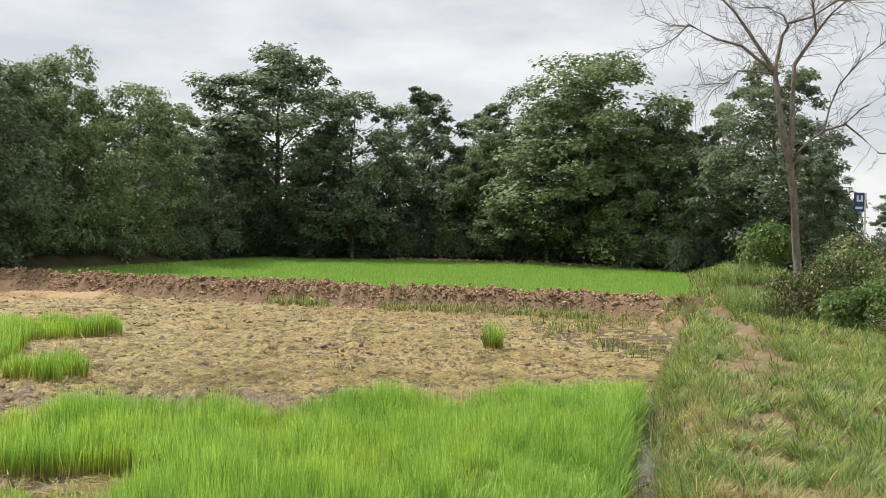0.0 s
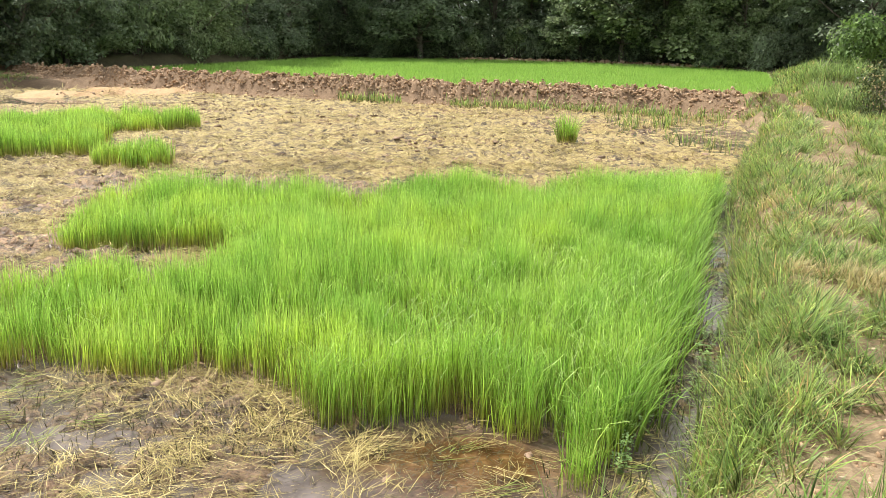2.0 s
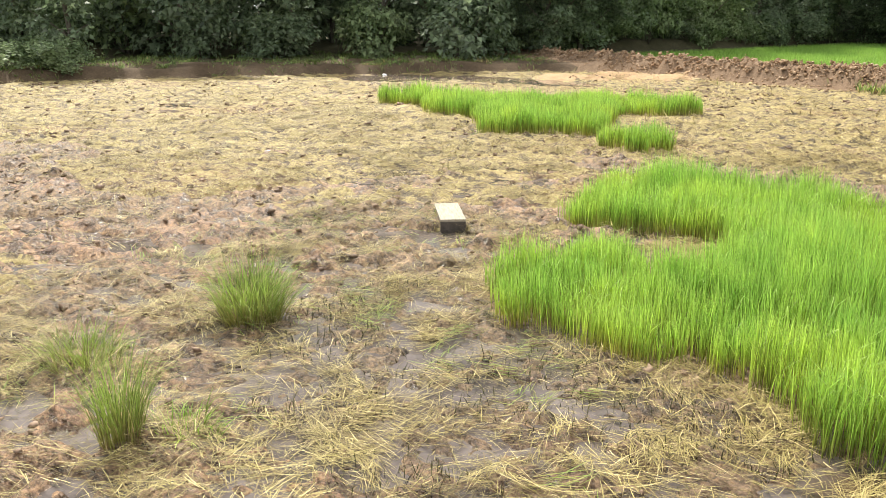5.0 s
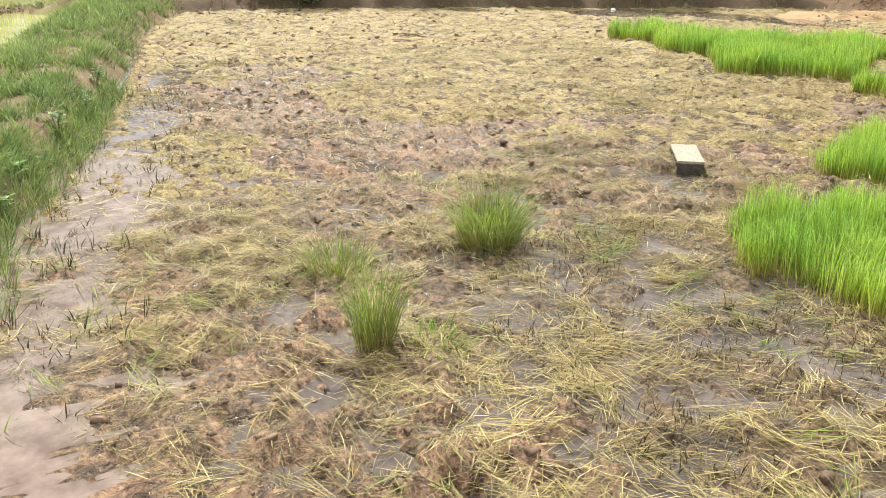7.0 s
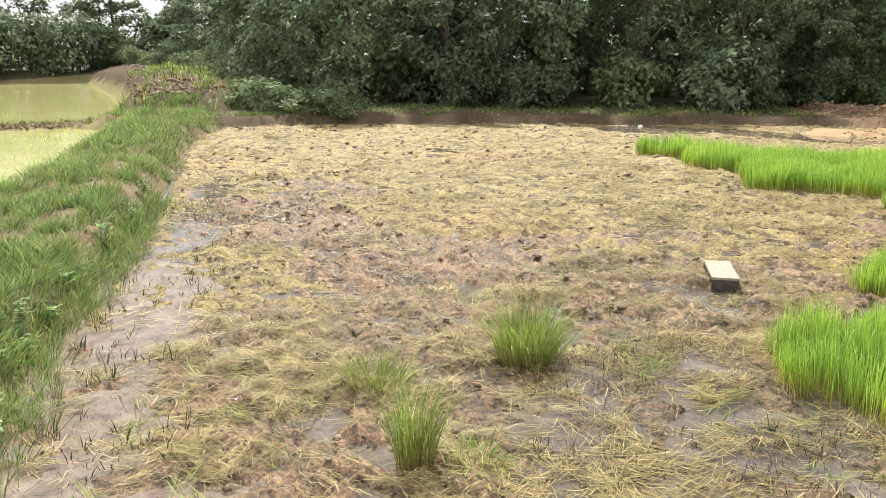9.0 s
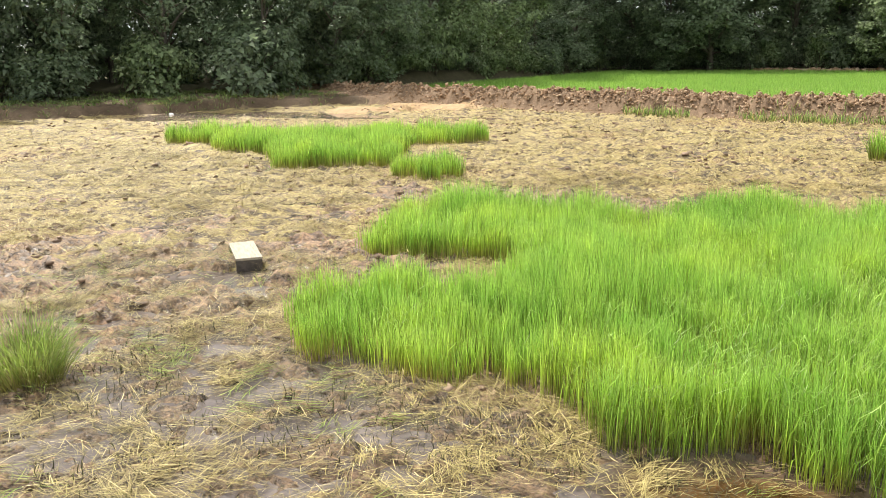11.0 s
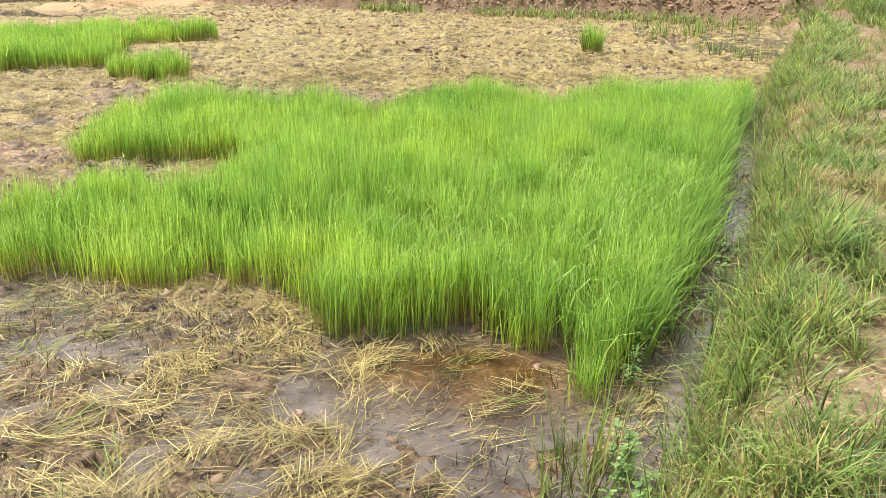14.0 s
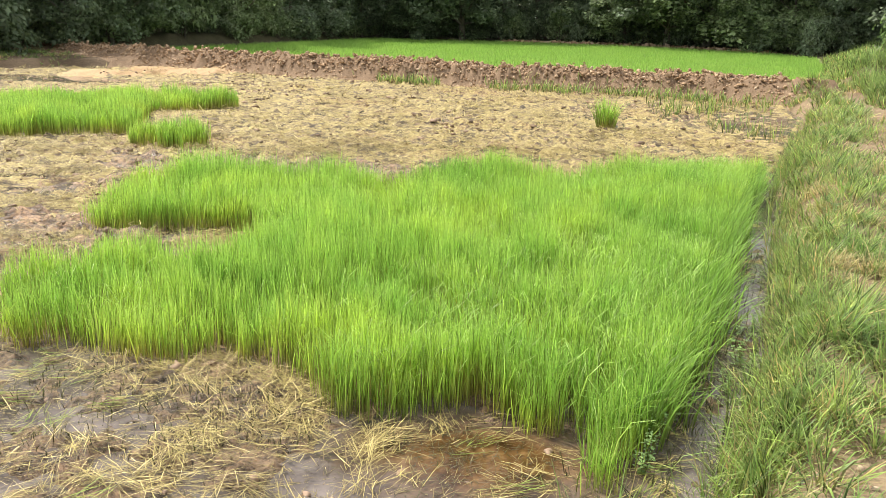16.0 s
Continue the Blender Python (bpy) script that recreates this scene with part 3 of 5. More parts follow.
eq = np.linspace(0, 1, 3000) ** 1.2
edge_line = np.array([(1.15, 3.42), (1.24, 3.62), (1.63, 4.8), (2.06, 6.55), (2.58, 8.55), (3.1, 10.2)])
seg = np.concatenate([[0], np.cumsum(np.linalg.norm(np.diff(edge_line, axis=0), axis=1))])
ex = np.interp(eq * seg[-1], seg, edge_line[:, 0]) + 0.05 * smooth01(0.1, 0.4, eq) + RNG.normal(0, 0.07, len(eq))
ey = np.interp(eq * seg[-1], seg, edge_line[:, 1]) + RNG.normal(0, 0.03, len(eq))
edge_me = blades("rice_seedlings", np.stack([ex, ey, np.full(len(eq), -0.02)], 1), 0.24 + 0.3 * RNG.random(len(eq)), 0.007 + 0.003 * RNG.random(len(eq)), np.abs(RNG.normal(0.12, 0.12, len(eq))),
                 RNG.normal(-0.1, 1.5, len(eq)), np.abs(RNG.normal(0.7, 0.5, len(eq))), 4, RNG.random(len(eq)))
tagged(part_mesh("rice_seedlings", edge_me, M_RICE_EDGE), "longer rice leaves arching over the ditch, coloured darker for shade", "rice seedlings", kind="stuff")


# broader leaves that rise over the rest and bend at the tip, thicker towards the ditch
lq = scatter(BED, 440)
lq = lq[(signed(lq[:, 0], lq[:, 1], BED) < -0.06) & (RNG.random(len(lq)) < (0.12 + 0.88 * smooth01(-0.6, 1.6, lq[:, 0] - 0.25 * (lq[:, 1] - 4.0))) * (0.35 + 0.65 * smooth01(-0.12, 0.1, fnoise(lq[:, 0], lq[:, 1], 1.5, 2, 7))))]
ln_ = len(lq)
flag_me = blades("rice_seedlings", np.stack([lq[:, 0], lq[:, 1], np.full(ln_, -0.02)], 1), 0.5 + 0.1 * RNG.random(ln_), 0.0078 + 0.003 * RNG.random(ln_), np.abs(RNG.normal(0.0, 0.06, ln_)),
                 RNG.random(ln_) * 6.283, 2.2 + 1.8 * RNG.random(ln_), 5, RNG.random(ln_), 3.4)
tagged(part_mesh("rice_seedlings", flag_me, M_RICE_LEAF), "broad rice leaves with bent light tips above the seedlings", "rice seedlings", kind="stuff")

# ---- far rice field ----
fq = scatter(FIELD, 95)
fn = len(fq)
f_base = np.stack([fq[:, 0], fq[:, 1], np.full(fn, 0.12)], 1)
field_me = blades("field_rice", f_base, 0.22 * (0.7 + 0.5 * RNG.random(fn)), np.full(fn, 0.03), 0.1 + 0.3 * RNG.random(fn), RNG.random(fn) * 6.3, 0.4 * RNG.random(fn), 1, RNG.random(fn) * 3)
tagged(part_mesh("field_rice", field_me, M_RICE_FIELD), "even carpet of bright green young field rice", "rice", kind="stuff")

# ---- trees ----
def leaf_mesh(name, centres, count, spread, size):
    """Small pointed leaves, in clumps round the centres."""
    c = np.repeat(centres, count, 0)
    n = len(c)
    d = RNG.normal(0, 1, (n, 3))
    d /= np.linalg.norm(d, axis=1)[:, None]
    r = RNG.random(n) ** 0.45
    s = np.repeat(spread, count)
    p = c + d * (r * s)[:, None] * np.array([1, 1, 0.7])
    ln = size * (0.55 + 0.9 * RNG.random(n))
    # a leaf faces outwards and up from its bough, its tip hanging
    away = c * np.array([1, 1, 0.0])
    away /= np.linalg.norm(away, axis=1)[:, None] + 1e-6
    face = 0.45 * d + 0.55 * away + np.array([0, 0, 0.55]) + RNG.normal(0, 0.42, (n, 3))
    face /= np.linalg.norm(face, axis=1)[:, None]
    out = RNG.normal(0, 1, (n, 3)) + 0.5 * away + np.array([0, 0, -0.7])
    out -= face * (out * face).sum(1)[:, None]
    out /= np.linalg.norm(out, axis=1)[:, None] + 1e-9
    side = np.cross(face, out)
    w = ln * 0.33
    m = p + out * (0.2 * ln)[:, None]
    V = np.stack([m - side * w[:, None], m + side * w[:, None], p + out * ln[:, None]], 1).reshape(-1, 3)
    T = np.arange(3 * n).reshape(-1, 3)
    U = np.tile(np.array([[0, 0.2], [1, 0.2], [0.5, 1]]), (n, 1))
    return mesh_arrays(name, V, T, None, U)


def tube_arrays(paths, sides=6):
    """Tapered tubes along lists of (point, radius)."""
    V, Q, o = [], [], 0
    for path in paths:
        pts = [Vector(p) for p, _ in path]
        for i, (p, r) in enumerate(path):
            d = (pts[min(i + 1, len(pts) - 1)] - pts[max(i - 1, 0)]).normalized()
            a = d.orthogonal().normalized()
            b = d.cross(a)
            for k in range(sides):
                w = 2 * math.pi * k / sides
                V.append(tuple(pts[i] + (a * math.cos(w) + b * math.sin(w)) * r))
        for i in range(len(path) - 1):
            for k in range(sides):
                q = (k + 1) % sides
                Q.append((o + i * sides + k, o + i * sides + q, o + (i + 1) * sides + q, o + (i + 1) * sides + k))
        o += len(path) * sides
    return np.array(V), np.array(Q)


def tree(name, seed, tall, wide, low, lobes, leaves, leaf, material, label, trunk_r=0.16, bark=None):
    """A broadleaf tree at the origin: trunk with limbs that end in rounded lobes, each lobe a shell of leaf clumps."""
    r = random.Random(seed)
    top = thing(name, label, "tree", "trees round the fields")
    lean = Vector((r.uniform(-0.06, 0.06), r.uniform(-0.06, 0.06), 1))
    trunk = [(lean * (tall * 0.9 * i / 7) + Vector((r.uniform(-0.12, 0.12), r.uniform(-0.12, 0.12), 0)) * (i > 0), trunk_r * (1.25 if i == 0 else 1 - 0.85 * i / 7)) for i in range(8)]
    paths, centres, spread = [trunk], [], []
    for c in range(lobes):
        u = (c + r.random()) / lobes
        env = math.sqrt(max(0.06, 1 - ((u - 0.42) / 0.62) ** 2))
        size = wide * r.uniform(0.15, 0.25) * (1.08 - 0.3 * u)
        z = tall * (low + (0.97 - low) * u) - 0.35 * size
        a = 2.4 * c + r.uniform(-0.7, 0.7)
        rad = max(0.0, 0.5 * wide * env * r.uniform(0.6, 1.02) - 0.55 * size)
        p = lean * z + Vector((rad * math.cos(a), rad * math.sin(a), 0))
        for k in range(9):
            q = Vector((r.gauss(0, 1), r.gauss(0, 1), r.gauss(0.3, 0.9))).normalized() * size * r.uniform(0.55, 1.0)
            centres.append(tuple(p + Vector((q.x, q.y, q.z * 0.9))))
            spread.append(size * r.uniform(0.32, 0.58))
        s = lean * max(0.1 * tall, z - 0.7 * rad - 0.4)
        mid = s.lerp(p, 0.5) + Vector((0, 0, 0.25 * rad * r.uniform(-0.3, 0.6)))
        k = trunk_r * 0.45 * (1 - 0.6 * u)
        paths.append([(s, k), (mid, k * 0.7), (p, k * 0.25)])
    V, Q = tube_arrays(paths, 5)
    part_mesh("trunk", mesh_arrays("trunk", V, None, Q, None, True), bark or M_BARK, top)
    part_mesh("crown", leaf_mesh("crown", np.array(centres), leaves, np.array(spread), leaf), material, top)
    return top


# tree leaves: raised and greyed in colour to stand for haze over the wood
M_LEAF = blade_material("broad_leaf", (0.18, 0.235, 0.14), (0.23, 0.305, 0.185), (0.28, 0.365, 0.22), 0.5, 0.5, 0.48, 0.45)
M_LEAF_B = blade_material("dark_leaf", (0.17, 0.225, 0.14), (0.215, 0.285, 0.18), (0.25, 0.325, 0.205), 0.5, 0.5, 0.48, 0.45)
M_LEAF_C = blade_material("light_leaf", (0.21, 0.275, 0.14), (0.275, 0.36, 0.185), (0.33, 0.42, 0.22), 0.5, 0.45, 0.55, 0.3)

KINDS = [tree("tree", 11, 12.0, 7.0, 0.14, 27, 98, 0.2, M_LEAF, "broadleaf tree with dense mid-green crown on thin trunk"),
         tree("tree", 23, 12.0, 6.0, 0.12, 25, 98, 0.195, M_LEAF_B, "dark green broadleaf tree in the wood's edge"),
         tree("tree", 37, 12.0, 8.0, 0.12, 30, 98, 0.21, M_LEAF_C, "broad light-green tree with large drooping leaves"),
         tree("tree", 41, 12.0, 7.0, 0.36, 24, 100, 0.2, M_LEAF, "tall tree with spreading layered crown and bare lower trunk"),
         tree("tree", 53, 12.0, 5.0, 0.10, 26, 105, 0.18, M_LEAF_B, "slender dark tree with leaves down to the ground")]
KINDS += [tree("tree", 61, 12.0, 7.5, 0.08, 18, 48, 0.34, M_LEAF_B, "dark green tree standing deep in the wood"),
          tree("tree", 67, 12.0, 6.5, 0.10, 17, 48, 0.34, M_LEAF, "mid-green tree standing deep in the wood")]
# kind, x, y, height, width factor
TREES = [(0, -18.5, 34.8, 10.0, 1.15), (1, -20.9, 39.5, 10.2, 1.1), (2, -18.2, 41.5, 10.8, 1.0), (2, -17.5, 47.5, 10.4, 1.25), (1, -16.2, 53.0, 10.2, 1.2), (3, -11.9, 62.0, 16.6, 1.5), (0, -6.2, 60.0, 13.0, 1.3),
         (4, -1.3, 66.0, 14.6, 1.3), (1, 3.7, 65.0, 12.8, 1.25), (0, 6.5, 62.0, 13.6, 1.25), (2, 10.0, 58.0, 15.4, 1.5), (2, 13.2, 57.5, 11.0, 1.2), (2, 15.4, 55.0, 11.4, 1.1),
         (1, 16.8, 52.0, 10.4, 1.1), (0, 19.2, 48.0, 12.6, 1.25), (4, 20.3, 43.5, 7.2, 1.1), (1, 33.0, 62.0, 6.4, 1.3),
         (0, 7.6, 58.8, 11.8, 1.25), (2, 12.0, 55.8, 9.6, 1.3), (2, 14.4, 53.4, 8.2, 1.2), (2, 4.2, 61.0, 9.4, 1.25), (1, -15.0, 57.5, 11.0, 1.25), (0, -9.0, 59.5, 9.5, 1.3),
         (0, -24.0, 30.5, 10.5, 1.0), (1, -27.0, 27.5, 11.0, 1.0), (4, -22.0, 34.0, 9.5, 1.0), (3, -29.0, 23.0, 11.5, 1.1), (0, -31.5, 19.5, 10.5, 1.0), (1, -33.5, 24.0, 12.0, 1.1),
         (2, -33.0, 16.5, 9.5, 1.0), (1, -38.0, 19.0, 11.0, 1.1), (0, -44.0, 20.5, 11.0, 1.2), (1, -52.0, 23.0, 11.0, 1.2), (2, -62.0, 26.0, 11.0, 1.2), (0, -72.0, 28.0, 12.0, 1.2),
         (1, -86.0, 24.0, 13.0, 1.3), (0, -88.0, 14.0, 13.0, 1.4), (2, -90.0, 5.0, 12.0, 1.4), (1, -88.0, -4.0, 13.0, 1.4), (0, -86.0, -12.0, 12.0, 1.4),
         (6, -9.5, 61.0, 7.5, 1.2), (5, -13.5, 60.5, 7.0, 1.2), (6, -3.5, 63.0, 9.0, 1.2), (5, 1.5, 63.5, 8.5, 1.3), (6, 5.0, 61.0, 7.0, 1.2), (5, 12.0, 56.5, 7.5, 1.2), (6, -19.5, 43.0, 8.5, 1.2),
         (6, -28.5, 26.5, 9.5, 1.2), (5, -30.5, 27.0, 11.0, 1.2), (6, -25.5, 29.5, 8.0, 1.1), (5, -34.5, 20.5, 9.0, 1.2), (6, -31.0, 22.5, 8.5, 1.2), (5, -37.0, 22.5, 10.0, 1.3), (6, -23.5, 33.5, 9.0, 1.3),
         (5, -21.0, 37.0, 8.0, 1.2), (3, -28.2, 15.8, 9.5, 1.0), (0, -26.6, 19.2, 10.0, 1.0), (2, -24.4, 22.8, 9.0, 1.0), (3, -22.6, 25.8, 10.0, 1.1), (1, -20.2, 29.0, 9.5, 1.0), (0, -18.6, 31.8, 9.0, 1.0), (6, -41.0, 21.0, 9.0, 1.2), (5, -48.0, 22.0, 9.0, 1.3), (6, 21.5, 47.0, 7.0, 1.2), (5, 18.5, 51.0, 7.5, 1.2)]
# the wood goes on behind its edge
wood = random.Random(5)
EDGE = [(-92, 30), (-60, 31), (-40, 27), (-36, 31), (-30, 36), (-26, 44), (-23, 54), (-17, 70), (-4, 72), (9, 69), (18, 62), (23, 54)]
for i in range(len(EDGE) - 1):
    (ax, ay), (bx, by) = EDGE[i], EDGE[i + 1]
    count = max(1, int(math.hypot(bx - ax, by - ay) / 4.2))
    for j in range(count):
        u = (j + wood.random()) / count
        TREES.append((wood.choice((5, 5, 6)), ax + (bx - ax) * u + wood.uniform(-1.2, 1.2), ay + (by - ay) * u + wood.uniform(-1.5, 1.5), wood.uniform(7.5, 10.5), wood.uniform(1.1, 1.5)))
TREES = [(5 + (i % 2) if x < -23.2 else k, x, y, h * (0.82 if -42 < x < -20 and y < 31 else 0.925), w) for i, (k, x, y, h, w) in enumerate(TREES)]
seen_kind = set()
for k, x, y, h, w in TREES:
    m = Matrix.LocRotScale((x, y, float(height(np.array([x]), np.array([y]))[0]) - 0.05), Euler((0, 0, (x * 12.9 + y * 7.3) % 6.28)), (w * h / 12, w * h / 12, h / 12))
    if k not in seen_kind:
        seen_kind.add(k)
        KINDS[k].matrix_basis = m
    else:
        base_tree = KINDS[k]
        scale_was = base_tree.scale.copy()
        base_tree.scale = (1, 1, 1)
        copy_thing(base_tree, m)
        base_tree.scale = scale_was


# ---- shrubs along the wood's edge and beside the path ----
def shrub(name, seed, tall, wide, clumps, leaves, leaf, material, label, group):
    r = random.Random(seed)
    top = thing(name, label, "shrub", group)
    paths, centres, spread = [], [], []
    for c in range(clumps):
        a, u = r.uniform(0, 6.283), r.random() ** 0.6
        rad = 0.5 * wide * r.random() ** 0.5 * math.sqrt(max(0.05, 1 - (u - 0.2) ** 2))
        p = Vector((rad * math.cos(a), rad * math.sin(a), tall * (0.08 + 0.86 * u) * (1 - 0.35 * rad / wide)))
        centres.append(tuple(p))
        spread.append(r.uniform(0.16, 0.32) * wide)
        if c % 3 == 0:
            paths.append([(Vector((0.12 * math.cos(a), 0.12 * math.sin(a), -0.1)), 0.022), (p * 0.55 + Vector((0, 0, 0.1)), 0.015), (p, 0.005)])
    V, Q = tube_arrays(paths, 5)
    part_mesh("stem", mesh_arrays("stem", V, None, Q, None, True), M_BARK, top)
    part_mesh("foliage", leaf_mesh("foliage", np.array(centres), leaves, np.array(spread), leaf), material, top)
    return top


def place(kinds, spots, seed):
    """Set each kind once and copies of it at the other spots: (kind, x, y, scale across, scale up)."""
    r = random.Random(seed)
    used = set()
    for k, x, y, w, h in spots:
        z = float(height(np.array([x]), np.array([y]))[0]) - 0.03
        m = Matrix.LocRotScale((x, y, z), Euler((0, 0, r.uniform(0, 6.28))), (w, w, h))
        if k in used:
            was = kinds[k].scale.copy()
            kinds[k].scale = (1, 1, 1)
            copy_thing(kinds[k], m)
            kinds[k].scale = was
        else:
            used.add(k)
            kinds[k].matrix_basis = m


WOOD_SHRUBS = [shrub("shrub", 3, 2.2, 3.2, 34, 84, 0.19, M_LEAF, "mid-green leafy undergrowth shrub at the wood's foot", "undergrowth"),
               shrub("shrub", 8, 2.0, 2.8, 30, 84, 0.19, M_LEAF_C, "paler green undergrowth shrub at the wood's foot", "undergrowth"),
               shrub("shrub", 15, 1.6, 2.4, 26, 90, 0.16, M_LEAF_C, "pale green bushy shrub beside the field", "undergrowth")]
spots = []
sr = random.Random(12)
LINE = [(-84, 22.5), (-60, 24), (-40, 17.5), (-33, 16), (-28, 17.8), (-24.6, 22.3), (-20.8, 27), (-19, 31), (-21.5, 37), (-22, 45), (-17.5, 58), (-15.5, 66), (-4, 66), (8, 64.5), (15.5, 58), (17.0, 50)]
for i in range(len(LINE) - 1):
    (ax, ay), (bx, by) = LINE[i], LINE[i + 1]
    count = max(1, int(math.hypot(bx - ax, by - ay) / 1.9))
    for j in range(count):
        u = (j + sr.random()) / count
        s = sr.uniform(0.7, 1.35)
        spots.append((sr.choice((0, 0, 0, 1, 1, 2)) if (i, j) != (0, 0) else 0, ax + (bx - ax) * u + sr.uniform(-0.9, 0.9), ay + (by - ay) * u + sr.uniform(-0.9, 0.9), s, s * sr.uniform(0.7, 1.3)))
# a second, lower row right at the field's edge
FRONT = [(-20.2, 31.0), (-19.0, 34.5), (-18.2, 38.5), (-16.3, 46.0), (-15.0, 54.0), (-13.4, 61.6), (-3.5, 62.2), (5.0, 61.0), (10.0, 57.6), (13.8, 53.4), (15.4, 48.5)]
for i in range(len(FRONT) - 1):
    (ax, ay), (bx, by) = FRONT[i], FRONT[i + 1]
    count = max(1, int(math.hypot(bx - ax, by - ay) / 1.3))
    for j in range(count):
        u = (j + sr.random()) / count
        s = sr.uniform(0.45, 1.05)
        spots.append((sr.choice((0, 0, 1, 1, 2)), ax + (bx - ax) * u + sr.uniform(-0.5, 0.5), ay + (by - ay) * u + sr.uniform(0.0, 1.6), s, s * sr.uniform(0.6, 1.7)))
spots += [(sr.choice((0, 1)), -82 + sr.uniform(-2, 2), -14 + 3.2 * k, 2.0, 2.2) for k in range(12)]
spots += [(2, 3.0, 62.6, 1.0, 1.2), (2, -25.6, 12.0, 0.8, 0.55), (2, -27.0, 11.9, 0.9, 0.7), (2, -25.2, 13.4, 0.8, 0.5), (2, -28.6, 11.6, 0.7, 0.6), (2, -26.6, 14.2, 0.9, 0.6)]
place(WOOD_SHRUBS, spots, 21)
THICKET = [shrub("thicket", 44, 4.5, 4.5, 34, 26, 0.62, M_LEAF, "dark tangled thicket deep under the trees", "thickets")]
deep = []
for i in range(len(EDGE) - 1):
    (ax, ay), (bx, by) = EDGE[i], EDGE[i + 1]
    count = max(1, int(math.hypot(bx - ax, by - ay) / 4.6))
    deep += [(0, ax + (bx - ax) * (j + 0.5) / count + sr.uniform(-0.8, 0.8), ay + (by - ay) * (j + 0.5) / count - 1.5 + sr.uniform(-0.8, 0.8), sr.uniform(0.9, 1.3), sr.uniform(0.8, 1.3)) for j in range(count)]
place(THICKET, deep, 33)
M_BUSH = blade_material("bush_leaf", (0.085, 0.11, 0.04), (0.12, 0.165, 0.055), (0.19, 0.25, 0.085), 0.5, 0.3, 0.5, 0.35, 0.12)
M_BUSH_GREEN = blade_material("green_bush_leaf", (0.13, 0.2, 0.055), (0.17, 0.28, 0.075), (0.23, 0.35, 0.1), 0.5, 0.45, 0.5, 0.35)
PATH_SHRUBS = [shrub("shrub", 31, 2.1, 2.4, 34, 110, 0.11, M_BUSH, "dark leafy bush beside the earth path", "bushes by the path"),
               shrub("shrub", 36, 1.7, 2.2, 30, 110, 0.13, M_BUSH_GREEN, "light green broad-leaved bush beside the earth path", "bushes by the path")]
place(PATH_SHRUBS, [(0, 8.9, 19.8, 0.5, 0.62), (0, 9.5, 19.3, 0.52, 0.72), (1, 9.1, 17.5, 0.5, 0.55), (1, 9.8, 17.3, 0.55, 0.7), (1, 10.6, 17.9, 0.6, 0.75), (0, 10.3, 19.8, 0.6, 0.8),
                    (1, 11.4, 27.5, 0.9, 1.15), (0, 11.6, 19.0, 0.8, 0.8), (0, 12.8, 20.5, 0.9, 0.85), (1, 12.6, 24.4, 0.9, 0.95), (0, 14.0, 27.5, 1.1, 1.0), (1, 11.6, 17.0, 0.7, 0.7), (0, 9.4, 15.6, 0.5, 0.25), (1, 10.3, 15.2, 0.5, 0.28)], 4)

